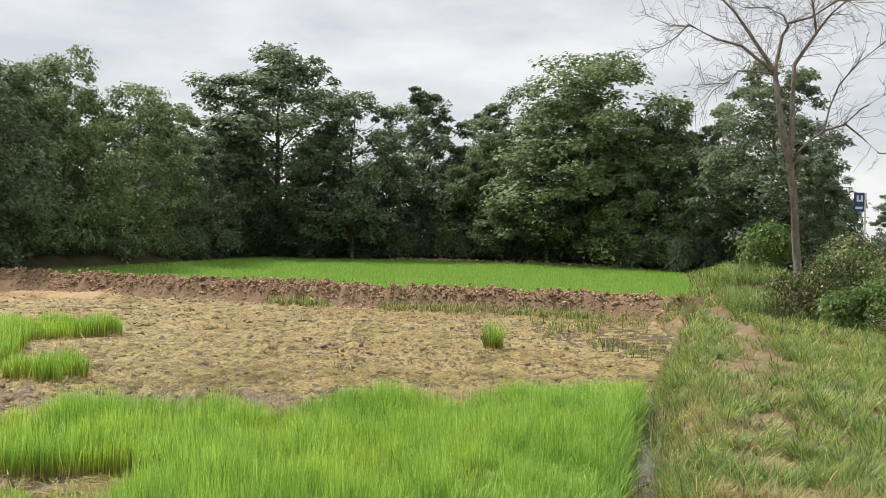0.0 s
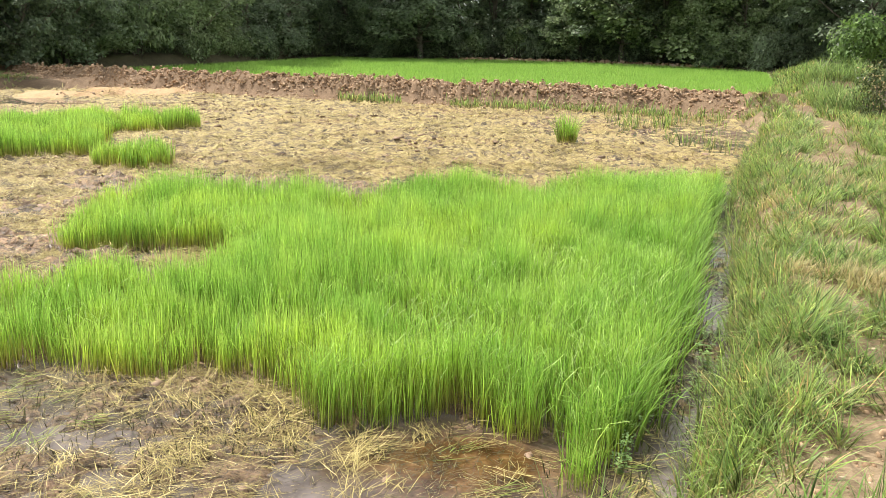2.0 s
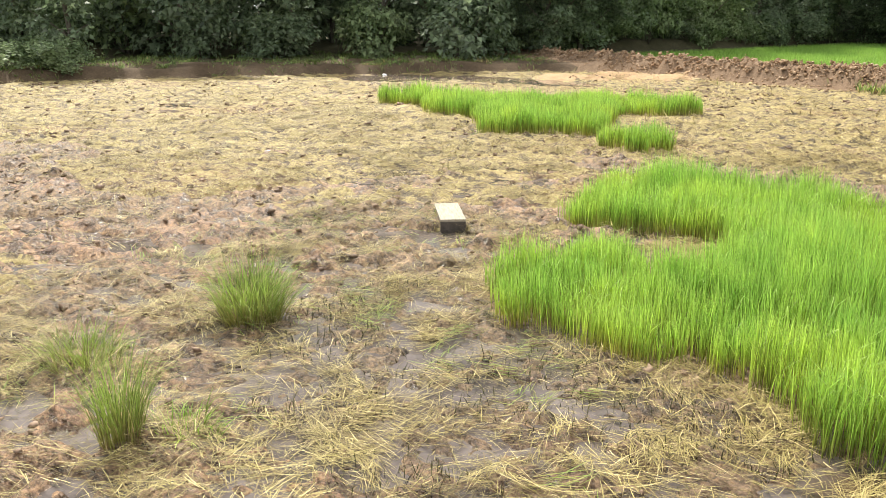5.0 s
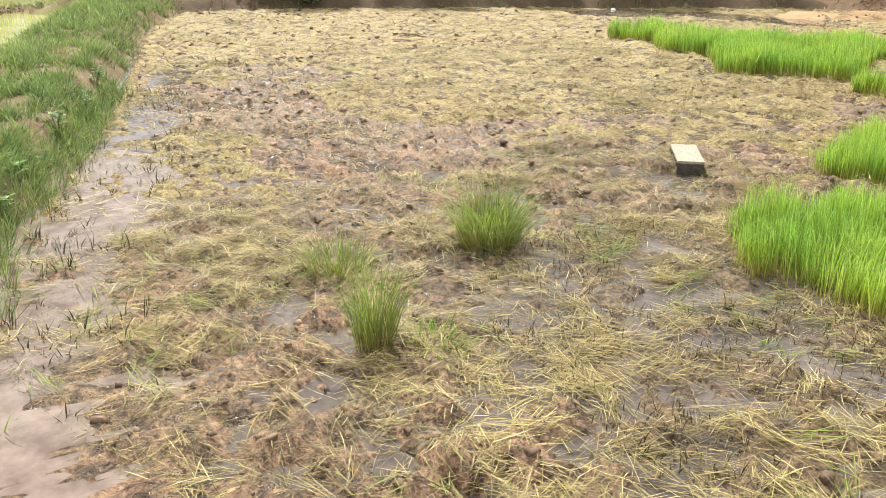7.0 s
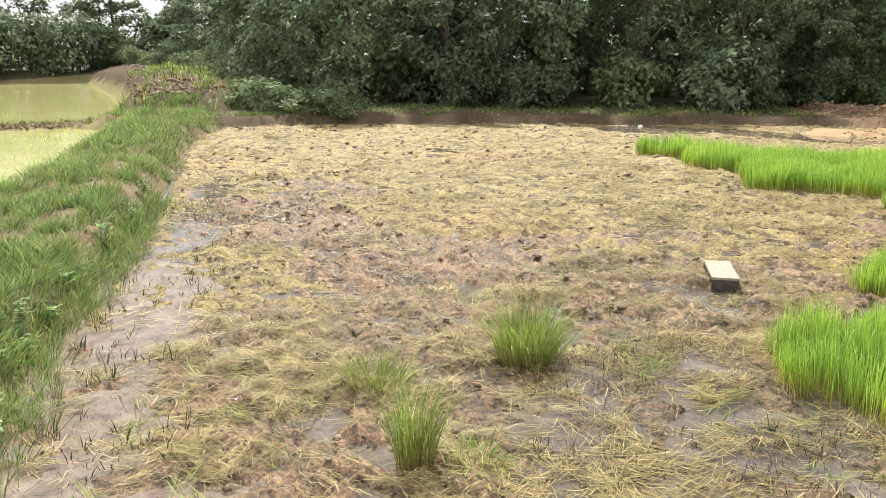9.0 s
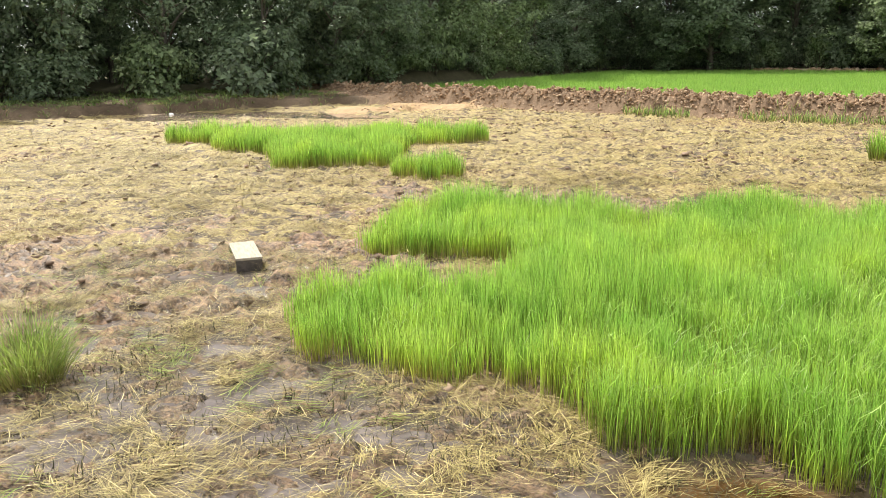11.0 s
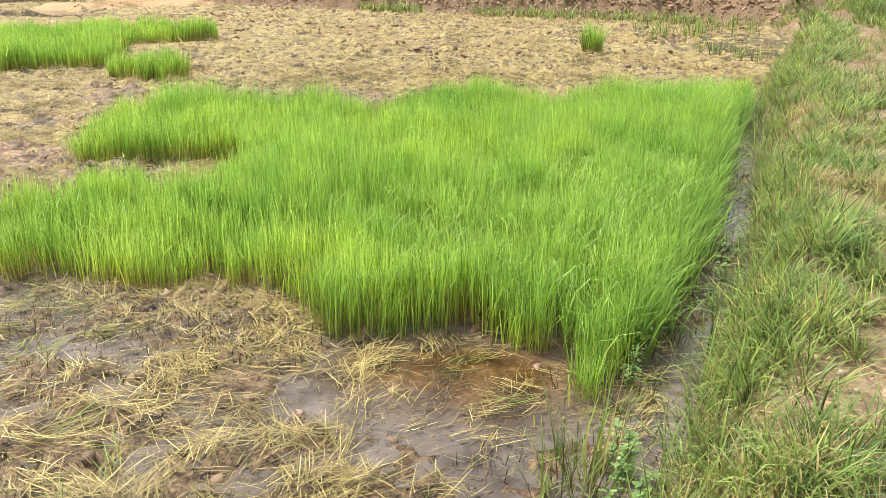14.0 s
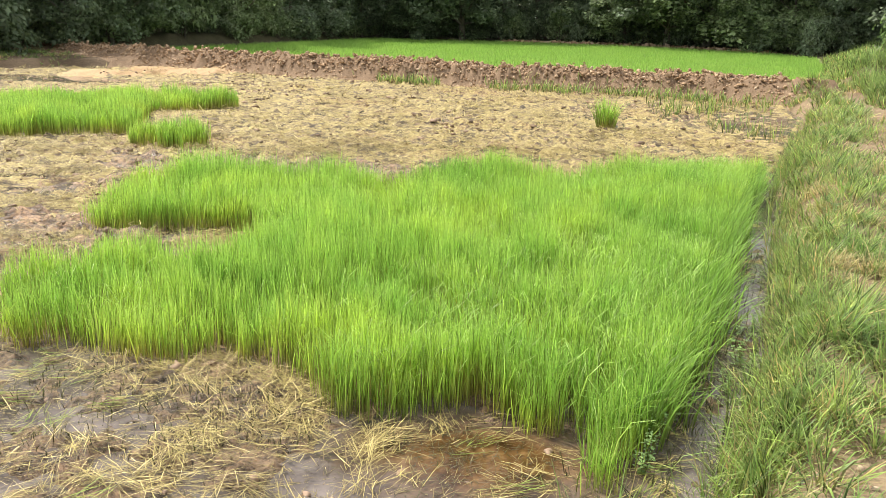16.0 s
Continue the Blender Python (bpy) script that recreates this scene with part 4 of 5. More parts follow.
# ---- dead tree ----
def dead_tree(base, right, label):
    """A bare tree; limbs are drawn in its plane as (sideways, up) in metres from the base, twigs grow from them."""
    r = random.Random(77)
    top = thing("dead_tree", label, "tree")
    top.matrix_basis = Matrix.LocRotScale(base, None, (1.143, 1.143, 1.143))
    limbs = [([(0.05, -0.2), (0.03, 1.22), (-0.02, 1.65), (-0.08, 2.73), (-0.2, 3.6)], 0.145, 0.12),
             ([(-0.2, 3.6), (-0.35, 4.25), (-0.48, 5.05), (-0.58, 5.74)], 0.125, 0.085),
             ([(-0.58, 5.74), (-0.88, 6.23), (-1.24, 6.8), (-1.49, 7.18), (-1.82, 7.54), (-2.2, 8.0)], 0.08, 0.015),
             ([(-0.58, 5.74), (-0.94, 6.01), (-1.3, 6.33), (-1.86, 6.51), (-2.52, 6.93), (-2.77, 6.76), (-3.18, 6.56), (-3.63, 6.49)], 0.06, 0.008),
             ([(-2.52, 6.93), (-2.96, 7.0), (-3.65, 7.4)], 0.022, 0.007),
             ([(-0.58, 5.74), (-0.45, 6.63), (-0.32, 6.84), (-0.43, 7.1), (-0.77, 7.31), (-1.32, 7.32)], 0.065, 0.01),
             ([(-0.32, 6.84), (0.17, 6.94), (0.68, 7.18), (1.31, 7.2), (1.9, 7.5)], 0.045, 0.01),
             ([(-0.2, 3.6), (-0.17, 4.32), (-0.18, 5.11), (-0.17, 5.93), (0.02, 6.24), (0.28, 6.58), (0.22, 7.01), (0.16, 7.37), (0.12, 8.1)], 0.105, 0.015),
             ([(0.28, 6.58), (0.56, 6.91), (0.87, 7.17), (1.4, 7.6)], 0.045, 0.01),
             ([(-0.14, 3.64), (-0.01, 3.88), (0.24, 4.16), (0.5, 4.37), (0.91, 4.51), (1.25, 4.84), (1.74, 5.11), (2.6, 5.5)], 0.055, 0.012),
             ([(0.91, 4.51), (1.27, 4.24), (1.65, 3.85), (2.3, 3.8)], 0.035, 0.01),
             ([(0.5, 4.37), (0.61, 4.93), (0.79, 5.42), (1.16, 5.82), (1.71, 6.27), (2.4, 6.8)], 0.035, 0.01),
             ([(-0.2, 3.5), (-0.75, 3.97), (-1.42, 4.24)], 0.026, 0.007),
             ([(-0.58, 5.7), (-1.35, 5.74), (-1.56, 5.53), (-1.91, 5.4), (-2.4, 4.86)], 0.035, 0.008),
             ([(-1.56, 5.53), (-2.12, 5.55), (-2.56, 5.58)], 0.02, 0.006),
             ([(-0.37, 4.36), (-0.74, 4.62), (-0.86, 5.35)], 0.018, 0.006)]
    across = Vector(right)
    deep = Vector((-across.y, across.x, 0))
    main, twigs = [], []
    for pts, r0, r1 in limbs:
        path = []
        for i, (u, v) in enumerate(pts):
            wob = deep * (0.35 * math.sin(2.1 * u + 1.3 * v) if i else 0)
            path.append((across * u + Vector((0, 0, v)) + wob, (0.85 if r0 > 0.15 else 0.7) * (r0 + (r1 - r0) * i / (len(pts) - 1))))
        main.append(path)
        if r0 > 0.15:
            continue
        for i in range(1, len(path)):
            a, b = path[i - 1][0], path[i][0]
            v0 = a.z
            for k in range(r.randint(5, 8) if v0 > 5.4 else r.randint(2, 4)):
                p = a.lerp(b, r.random())
                d = ((b - a).normalized() + Vector((r.gauss(0, 0.7), r.gauss(0, 0.7), r.gauss(0.1, 0.6)))).normalized()
                ln = r.uniform(0.35, 1.1)
                q = p + d * ln * 0.5
                e = q + (d + Vector((r.gauss(0, 0.4), r.gauss(0, 0.4), r.gauss(0, 0.4)))).normalized() * ln * 0.5
                twigs.append([(p, 0.007), (q, 0.005), (e, 0.0025)])
                for h in range(3):
                    g = p.lerp(e, r.uniform(0.4, 0.9))
                    twigs.append([(g, 0.004), (g + (d + Vector((r.gauss(0, 0.8), r.gauss(0, 0.8), r.gauss(0, 0.8)))).normalized() * r.uniform(0.2, 0.5), 0.003)])
    V, Q = tube_arrays(main, 8)
    part_mesh("trunk", mesh_arrays("trunk", V, None, Q, None, True), M_DEADBARK, top)
    V, Q = tube_arrays(twigs, 4)
    part_mesh("branching", mesh_arrays("branching", V, None, Q, None, True), M_DEADBARK, top)


dead_tree((9.84, 21.7, 0.13), (0.924, -0.382, 0), "bare dead tree with grey-brown forked trunk by the path")

# ---- road sign ----
def sign():
    top = thing("sign", "blue sign board with white bars on a white post", "sign")
    top.matrix_basis = pose(18.0, 35.55, 0.3, 0, 0, -25)
    M_PAINT, n, l, b = base_material("blue_paint", 0.5, 0.4)
    l.new(node_ramp(n, l, node_noise(n, l, 3, 4, 0.6, node_object(n)), [(0.3, (0.02, 0.05, 0.16)), (0.7, (0.035, 0.075, 0.22))]), b.inputs["Base Color"])
    M_WHITE, n, l, b = base_material("white_paint", 0.5, 0.4)
    l.new(node_ramp(n, l, node_noise(n, l, 9, 4, 0.6, node_object(n)), [(0.3, (0.62, 0.62, 0.6)), (0.7, (0.8, 0.8, 0.78))]), b.inputs["Base Color"])

    def box(name, x, y, z, sx, sy, sz, mat):
        bm = bmesh.new()
        bmesh.ops.create_cube(bm, size=1, matrix=Matrix.LocRotScale((x, y, z), None, (sx, sy, sz)))
        bmesh.ops.bevel(bm, geom=bm.edges[:], offset=min(sx, sy, sz) * 0.15, segments=1)
        return part(name, bm, mat, top)
    box("post", 0.34, 0, 1.9, 0.07, 0.07, 4.2, M_WHITE)
    box("board", 0.1, -0.06, 3.62, 0.4, 0.03, 0.8, M_PAINT)
    box("bar", 0.2, -0.08, 3.78, 0.08, 0.012, 0.26, M_WHITE)
    box("bar", 0.04, -0.08, 3.78, 0.08, 0.012, 0.26, M_WHITE)
    box("bar", 0.12, -0.08, 3.68, 0.22, 0.011, 0.07, M_WHITE)
    box("bar", 0.1, -0.08, 3.38, 0.28, 0.012, 0.1, M_WHITE)


sign()

# ---- low bench left in the mud ----
def bench():
    top = thing("low_bench", "low weathered wooden bench standing in the mud", "bench")
    top.matrix_basis = pose(-4.53, 6.1, -0.02, 0, 0, 132.5) @ Matrix.Diagonal((0.92, 0.92, 0.82, 1))
    m, n, l, b = base_material("weathered_board", 0.75, 0.25)
    mp = n.new("ShaderNodeMapping")
    mp.inputs["Scale"].default_value = (0.12, 1, 1)
    l.new(node_object(n), mp.inputs["Vector"])
    g = node_noise(n, l, 60, 5, 0.6, mp.outputs["Vector"], 0.5)
    l.new(node_ramp(n, l, g, [(0.3, (0.30, 0.25, 0.18)), (0.55, (0.42, 0.37, 0.29)), (0.75, (0.49, 0.44, 0.36))]), b.inputs["Base Color"])
    node_bump(n, l, b, g, 0.4, 0.004)
    # end panels and rail are much darker than the top
    d, n, l, b = base_material("dark_board", 0.6, 0.3)
    g = node_noise(n, l, 24, 5, 0.6, node_object(n), 0.3)
    l.new(node_ramp(n, l, g, [(0.3, (0.05, 0.042, 0.035)), (0.7, (0.12, 0.10, 0.085))]), b.inputs["Base Color"])

    def board(name, x, y, z, sx, sy, sz, mat):
        bm = bmesh.new()
        bmesh.ops.create_cube(bm, size=1, matrix=Matrix.LocRotScale((x, y, z), None, (sx, sy, sz)))
        bmesh.ops.bevel(bm, geom=bm.edges[:], offset=0.005, segments=2)
        return part(name, bm, mat, top)
    board("top", 0, 0, 0.178, 0.78, 0.27, 0.028, m)
    board("end_panel", -0.375, 0, 0.07, 0.028, 0.265, 0.185, d)
    board("end_panel", 0.36, 0, 0.07, 0.028, 0.265, 0.185, d)
    board("rail", 0, 0.0, 0.13, 0.70, 0.03, 0.06, d)


bench()

# ---- clods on the far bund ----
def lumps(name, centres, radii, material, label, category, squash=0.7, fine=False):
    bm = bmesh.new()
    if fine:
        bmesh.ops.create_cone(bm, segments=4, radius1=1.0, radius2=0.6, depth=1.2, cap_ends=True, cap_tris=False)
    else:
        bmesh.ops.create_icosphere(bm, subdivisions=1, radius=1)
    bmesh.ops.triangulate(bm, faces=bm.faces[:])
    v0 = np.array([v.co[:] for v in bm.verts])
    f0 = np.array([[v.index for v in f.verts] for f in bm.faces])
    bm.free()
    n = len(centres)
    f0 = np.array(f0)
    ang = RNG.random(n) * 6.283
    jit = 1 + RNG.normal(0, 0.34, (n, len(v0), 1))
    v = v0[None] * jit * radii[:, None, None] * np.array([1, 1, squash]) * (0.7 + 0.6 * RNG.random((n, 1, 3)))
    c, s = np.cos(ang)[:, None], np.sin(ang)[:, None]
    x, y = v[:, :, 0] * c - v[:, :, 1] * s, v[:, :, 0] * s + v[:, :, 1] * c
    V = np.stack([x, y, v[:, :, 2]], 2) + centres[:, None, :]
    F = f0[None] + (np.arange(n) * len(v0))[:, None, None]
    me = mesh_arrays(name, V.reshape(-1, 3), F.reshape(-1, 3))
    return tagged(part_mesh(name, me, material), label, category, kind="stuff")


def along(line, n, spread, u=None):
    p = np.array(line, float)
    seg = np.linalg.norm(np.diff(p, axis=0), axis=1)
    cum = np.concatenate([[0], np.cumsum(seg)])
    t = (RNG.random(n) if u is None else u) * cum[-1]
    i = np.clip(np.searchsorted(cum, t) - 1, 0, len(seg) - 1)
    f = ((t - cum[i]) / seg[i])[:, None]
    q = p[i] * (1 - f) + p[i + 1] * f
    d = (p[i + 1] - p[i]) / seg[i][:, None]
    o = RNG.normal(0, spread, n)
    return q + np.stack([-d[:, 1], d[:, 0]], 1) * o[:, None]


cq = along(RIDGE, 22000, 0.55)
cz = height(cq[:, 0], cq[:, 1])
M_CLOD, cn, cl, cbsdf = base_material("clod", 0.95, 0.15)
c_rnd = cn.new("ShaderNodeNewGeometry").outputs["Random Per Island"]
cl.new(node_mix(cn, cl, 0.45, node_ramp(cn, cl, c_rnd, [(0.0, (0.17, 0.104, 0.06)), (0.45, (0.35, 0.225, 0.13)), (0.8, (0.53, 0.37, 0.235)), (1.0, (0.66, 0.53, 0.39))]),
                node_ramp(cn, cl, node_noise(cn, cl, 14, 5, 0.6, node_object(cn)), [(0.3, (0.16, 0.10, 0.058)), (0.7, (0.54, 0.38, 0.24))])), cbsdf.inputs["Base Color"])
lumps("clods", np.stack([cq[:, 0], cq[:, 1], cz], 1), 0.015 + 0.046 * RNG.random(len(cq)) ** 2, M_CLOD, "heaped reddish brown earth clods along the bund", "clods", 0.75, True)


q = along([(-3.5, 61.2), (1.0, 60.6), (4.8, 60.0), (9.6, 56.6), (13.0, 52.8)], 700, 0.3)
lumps("clods", np.stack([q[:, 0], q[:, 1], np.full(len(q), 0.15) + 0.15 * RNG.random(len(q))], 1), 0.08 + 0.2 * RNG.random(len(q)) ** 2, M_CLOD, "low bank of brown earth behind the rice field", "clods", 0.7, True)

# ---- grass on the bunds ----
def grass(name, q, long_, wide, material, label, lean=0.25, curl=0.7, segs=3, category="grass", bunch=1):
    """Grass from points; bunch: so many blades fan out of every point."""
    nc = len(q)
    n = nc * bunch
    big = np.repeat(0.65 + 0.7 * RNG.random(nc), bunch)
    az = RNG.random(n) * 6.283
    d = (0.012 + 0.035 * RNG.random(n)) * (bunch > 1) * (long_ / 0.2)
    x, y = np.repeat(q[:, 0], bunch) + d * np.cos(az), np.repeat(q[:, 1], bunch) + d * np.sin(az)
    base = np.stack([x, y, height(x, y) - 0.015], 1)
    me = blades(name, base, long_ * big * (0.5 + 0.8 * RNG.random(n)), wide * (0.7 + 0.6 * RNG.random(n)), np.abs(RNG.normal(0, lean, n)) + 0.08, az,
                np.abs(RNG.normal(0.3, curl, n)), segs, RNG.random(n) * 1.0)
    return tagged(part_mesh(name, me, material), label, category, kind="stuff")


def tussocks(name, q, r, count, long_, wide, material, label, segs=3, droop=1.0):
    """Rounded tussocks: blades stand in the middle of each and arch outwards round it."""
    nc = len(q)
    n = nc * count
    size = np.repeat(0.55 + 0.9 * RNG.random(nc), count)
    a, d = RNG.random(n) * 6.283, RNG.random(n) ** 0.65
    sweep = np.repeat(RNG.random(nc) * 6.283, count)
    x, y = np.repeat(q[:, 0], count) + r * size * d * np.cos(a), np.repeat(q[:, 1], count) + r * size * d * np.sin(a)
    base = np.stack([x, y, height(x, y) - 0.015], 1)
    az = np.where(RNG.random(n) < 0.3, sweep, a) + RNG.normal(0, 0.6, n)
    me = blades(name, base, long_ * (0.6 + 0.4 * size) * (0.45 + 0.75 * RNG.random(n)), wide * (0.6 + 0.7 * RNG.random(n)), 0.1 + 0.55 * d + np.abs(RNG.normal(0, 0.2, n)), az,
                np.abs(RNG.normal(0.65, 0.5, n)) * droop, segs, RNG.random(n) * 1.0)
    return tagged(part_mesh(name, me, material), label, "grass", kind="stuff")


BARE = [(3.49, 6.89, 0.45), (2.86, 5.1, 0.28), (2.58, 3.62, 0.24), (2.38, 3.0, 0.28), (2.2, 2.5, 0.32), (2.1, 2.0, 0.26), (3.45, 6.0, 0.25), (4.1, 8.3, 0.28), (4.4, 9.6, 0.3), (6.75, 16.2, 0.55),
        (-15.8, 3.85, 0.4), (-11.7, 2.46, 0.35), (-8.9, 0.4, 0.5), (-13.6, 3.0, 0.25), (-10.0, 1.5, 0.2)]


def keep_grass(q, strength=1.0):
    """Thin the grass where feet have worn it, and in patches."""
    p = np.ones(len(q))
    d, _ = seg_dist(q[:, 0], q[:, 1], PATH_LINE, False)
    p *= 0.62 + 0.38 * smooth01(0.05, 0.45, d + 0.9 * fnoise(q[:, 0], q[:, 1], 2.6, 2, 3))
    p *= np.where(q[:, 1] > 11, 0.12 + 0.88 * smooth01(0.12, 0.5, d + 0.9 * fnoise(q[:, 0], q[:, 1], 1.1, 3, 2)), 1)
    for x, y, r in BARE:
        p *= smooth01(0.6 * r, 1.05 * r, np.hypot((q[:, 0] - x) * 0.85, (q[:, 1] - y) * 1.1) + 0.3 * r * fnoise(q[:, 0], q[:, 1], 4, 2, 1))
    p *= 0.6 + 0.4 * smooth01(-0.12, 0.08, fnoise(q[:, 0], q[:, 1], 1.4, 3, 6))
    b = signed(q[:, 0], q[:, 1], BASIN)
    p *= smooth01(0.07, 0.2, b)
    p *= (signed(q[:, 0], q[:, 1], FIELD) > 0.2) * (signed(q[:, 0], q[:, 1], POND_A) > 0.1)
    r_, _ = seg_dist(q[:, 0], q[:, 1], RIDGE, False)
    p *= np.maximum(smooth01(0.7, 1.2, r_), 0.7 * (q[:, 0] > 5.6))
    return q[RNG.random(len(q)) < p * strength]


NEAR_R = [(0.9, 1.5), (1.35, 2.8), (2.06, 4.9), (2.7, 7.5), (5.0, 7.5), (3.1, 1.5), (2.2, 0.8)]
MID_R = [(2.7, 7.5), (5.0, 15.5), (9.6, 15.5), (5.0, 7.5)]
FAR_R = [(5.0, 15.5), (6.2, 21.6), (7.7, 24.0), (10.5, 34.0), (15.0, 36.0), (12.5, 20.0), (9.6, 15.5)]
NEAR_L = [(-3.0, -0.5), (-3.73, -0.4), (-5.65, 0.2), (-8.75, 1.76), (-9.6, -0.4), (-8.8, -1.2), (-4.2, -1.6), (-3.0, -1.4)]
MID_L = [(-8.75, 1.76), (-15.3, 4.6), (-17.0, 2.6), (-9.6, -0.4)]
FAR_L = [(-15.3, 4.6), (-20.4, 6.7), (-25.0, 9.5), (-30.0, 10.5), (-30.0, 7.5), (-17.0, 2.6)]
BANK_L = [(-25.0, 9.5), (-24.2, 13.1), (-22.2, 16.4), (-19.0, 21.7), (-15.2, 26.2), (-18.0, 31.0), (-24.0, 26.0), (-29.0, 16.0), (-31.0, 11.0)]


def green_dry(q, amount):
    """Split points into green and dry by patches."""
    f = fnoise(q[:, 0], q[:, 1], 0.9, 3, 4) + RNG.normal(0, 0.09, len(q))
    dry = f > amount
    return q[~dry], q[dry]


# polygon, tussocks per square metre, radius, blades each, length, width, share left green, material
for poly, dens, rad, count, lng, wid, dry, mat in ((NEAR_R, 76, 0.08, 56, 0.27, 0.0066, 0.12, M_GRASS), (MID_R, 28, 0.12, 42, 0.27, 0.0105, 0.22, M_GRASS), (FAR_R, 8, 0.18, 46, 0.32, 0.018, 0.24, M_GRASS),
                                                   (NEAR_L, 34, 0.1, 70, 0.25, 0.0075, 0.4, M_GRASS_WET), (MID_L, 19, 0.13, 62, 0.26, 0.0095, 0.34, M_GRASS_WET), (FAR_L, 9, 0.2, 46, 0.3, 0.016, 0.3, M_GRASS_WET),
                                                   (BANK_L, 3.5, 0.3, 26, 0.2, 0.02, 0.2, M_GRASS_WET)):
    g, d = green_dry(keep_grass(scatter(poly, dens)), dry)
    tussocks("grass", g, rad, count, lng, wid, mat, "tussocks of mixed green grass growing over the earth bund", 3 if wid < 0.01 else 2, 1.35 if poly is NEAR_R else 1.0)
    if len(d):
        tussocks("dry_grass", d, rad, count, lng * 0.8, wid, M_DRYGRASS, "straw-coloured dry grass among the green on the bund", 3 if wid < 0.01 else 2, 1.3)
    short = keep_grass(scatter(poly, dens * 1.8), 0.8)
    grass("short_grass", short, 0.45 * lng, wid, mat, "short green grass between the tussocks on the bund", 0.6, 0.8, 2, "grass", 9)
# worn sparse grass on the open bund about the standing place
g = scatter([(-3.0, -1.5), (-4.2, -1.7), (-8.6, -1.4), (-8.2, -4.0), (5.0, -4.0), (5.0, 1.6), (2.0, 1.0), (0.9, 0.9), (-0.6, -0.3), (-2.0, -0.9)], 22)
grass("grass", g, 0.14, 0.007, M_GRASS, "short worn grass on the open bund", 0.6, 0.8, 2, "grass", 8)
# long blades hanging over the ditch
dq = along([(1.0, 1.7), (1.42, 2.85), (1.7, 3.7), (2.15, 4.9), (2.48, 6.2), (3.0, 8.5), (3.66, 11.2), (5.0, 15.6)], 5200, 0.14, RNG.random(5200) ** 1.6)
dq = dq[signed(dq[:, 0], dq[:, 1], BASIN) > 0.0]
grass("long_grass", dq, 0.32, 0.0075, M_GRASS, "long green grass arching over the ditch", 0.55, 0.95, 4)
eq = along([(-3.0, -0.62), (-3.73, -0.5), (-5.65, 0.1), (-8.75, 1.66), (-12.0, 3.1)], 620, 0.1)
grass("long_grass", eq, 0.2, 0.006, M_GRASS_WET, "green grass hanging over the bund's edge", 0.5, 0.9, 3, "grass", 9)
g = scatter([(7.95, 24.6), (8.8, 24.0), (12.5, 34.0), (16.0, 46.0), (14.6, 48.0), (11.2, 36.0)], 26)
grass("grass", g, 0.26, 0.03, M_GRASS, "green grass along the earth path by the field", 0.6, 0.8, 2, "grass", 6)
tq = scatter([(7.9, 20.5), (8.6, 19.6), (9.6, 22.0), (11.5, 28.0), (9.6, 28.0)], 300)
grass("tall_grass", tq, 0.6, 0.02, M_GRASS_WET, "tall pale green grass on the slope by the path", 0.3, 1.0)
# weeds at the foot of the far bund
wq = along([(5.9, 21.4), (3.9, 22.45), (0.8, 23.3), (-2.5, 24.0), (-6.0, 25.0), (-10.0, 26.2)], 3400, 0.24)
wq = wq[(fnoise(wq[:, 0], wq[:, 1], 0.5, 3, 5) > 0.05) | ((wq[:, 0] > 2.5) & (RNG.random(len(wq)) < 0.5))]
grass("foot_grass", wq, 0.26, 0.02, M_GRASS, "green weeds along the foot of the clod bund", 0.2, 0.5)

# crumbs of earth and dry bits on the worn path
q = along(PATH_LINE[:7], 1500, 0.3, RNG.random(1500) ** 1.7)
q = q[(signed(q[:, 0], q[:, 1], BASIN) > 0.1) & (q[:, 1] > 1.2)]
lumps("clods", np.stack([q[:, 0], q[:, 1], height(q[:, 0], q[:, 1])], 1), 0.006 + 0.028 * RNG.random(len(q)) ** 3, M_CLOD, "small crumbs of dry earth on the worn path", "clods", 0.75, True)

# ---- straw on the mud ----
def lying(name, q, long_, wide, material, label, category, rise=0.02, segs=2):
    n = len(q)
    z = np.maximum(height(q[:, 0], q[:, 1]), 0.0) + 0.004 + rise * RNG.random(n) ** 2
    swirl = 6.283 * fnoise(q[:, 0], q[:, 1], 0.8, 2, 1) * 2.2
    az = swirl + RNG.normal(0, 1.0, n)
    me = blades(name, np.stack([q[:, 0], q[:, 1], z], 1), long_ * (0.45 + RNG.random(n)), wide * (0.6 + 0.8 * RNG.random(n)), RNG.normal(1.5, 0.13, n), az, RNG.normal(0.05, 0.3, n), segs, RNG.normal(0, 0.3, n))
    return tagged(part_mesh(name, me, material), label, category, kind="stuff")


def off_beds(q):
    ok = np.ones(len(q), bool)
    for p in (BED, ISLAND, ISLET):
        ok &= signed(q[:, 0], q[:, 1], p) > -0.05
    return q[ok & (signed(q[:, 0], q[:, 1], BASIN) < -0.08)]


def straw_keep(q, thin, deep=0.25):
    w = wetness(q[:, 0], q[:, 1])
    f = fnoise(q[:, 0], q[:, 1], 1.3, 3, 2)
    g = fnoise(q[:, 0], q[:, 1], 4.0, 2, 6)
    tread = trodden(q[:, 0], q[:, 1])
    p = smooth01(-0.1, 0.12, 0.75 * f + 0.6 * g - 0.13 * np.clip(w, 0, 1.2)) * (1 - deep * np.clip(w, 0, 1)) * (1 - 0.75 * tread) + 0.1
    return q[RNG.random(len(q)) < p * thin * (1 - 0.9 * pits(q[:, 0], q[:, 1]))]


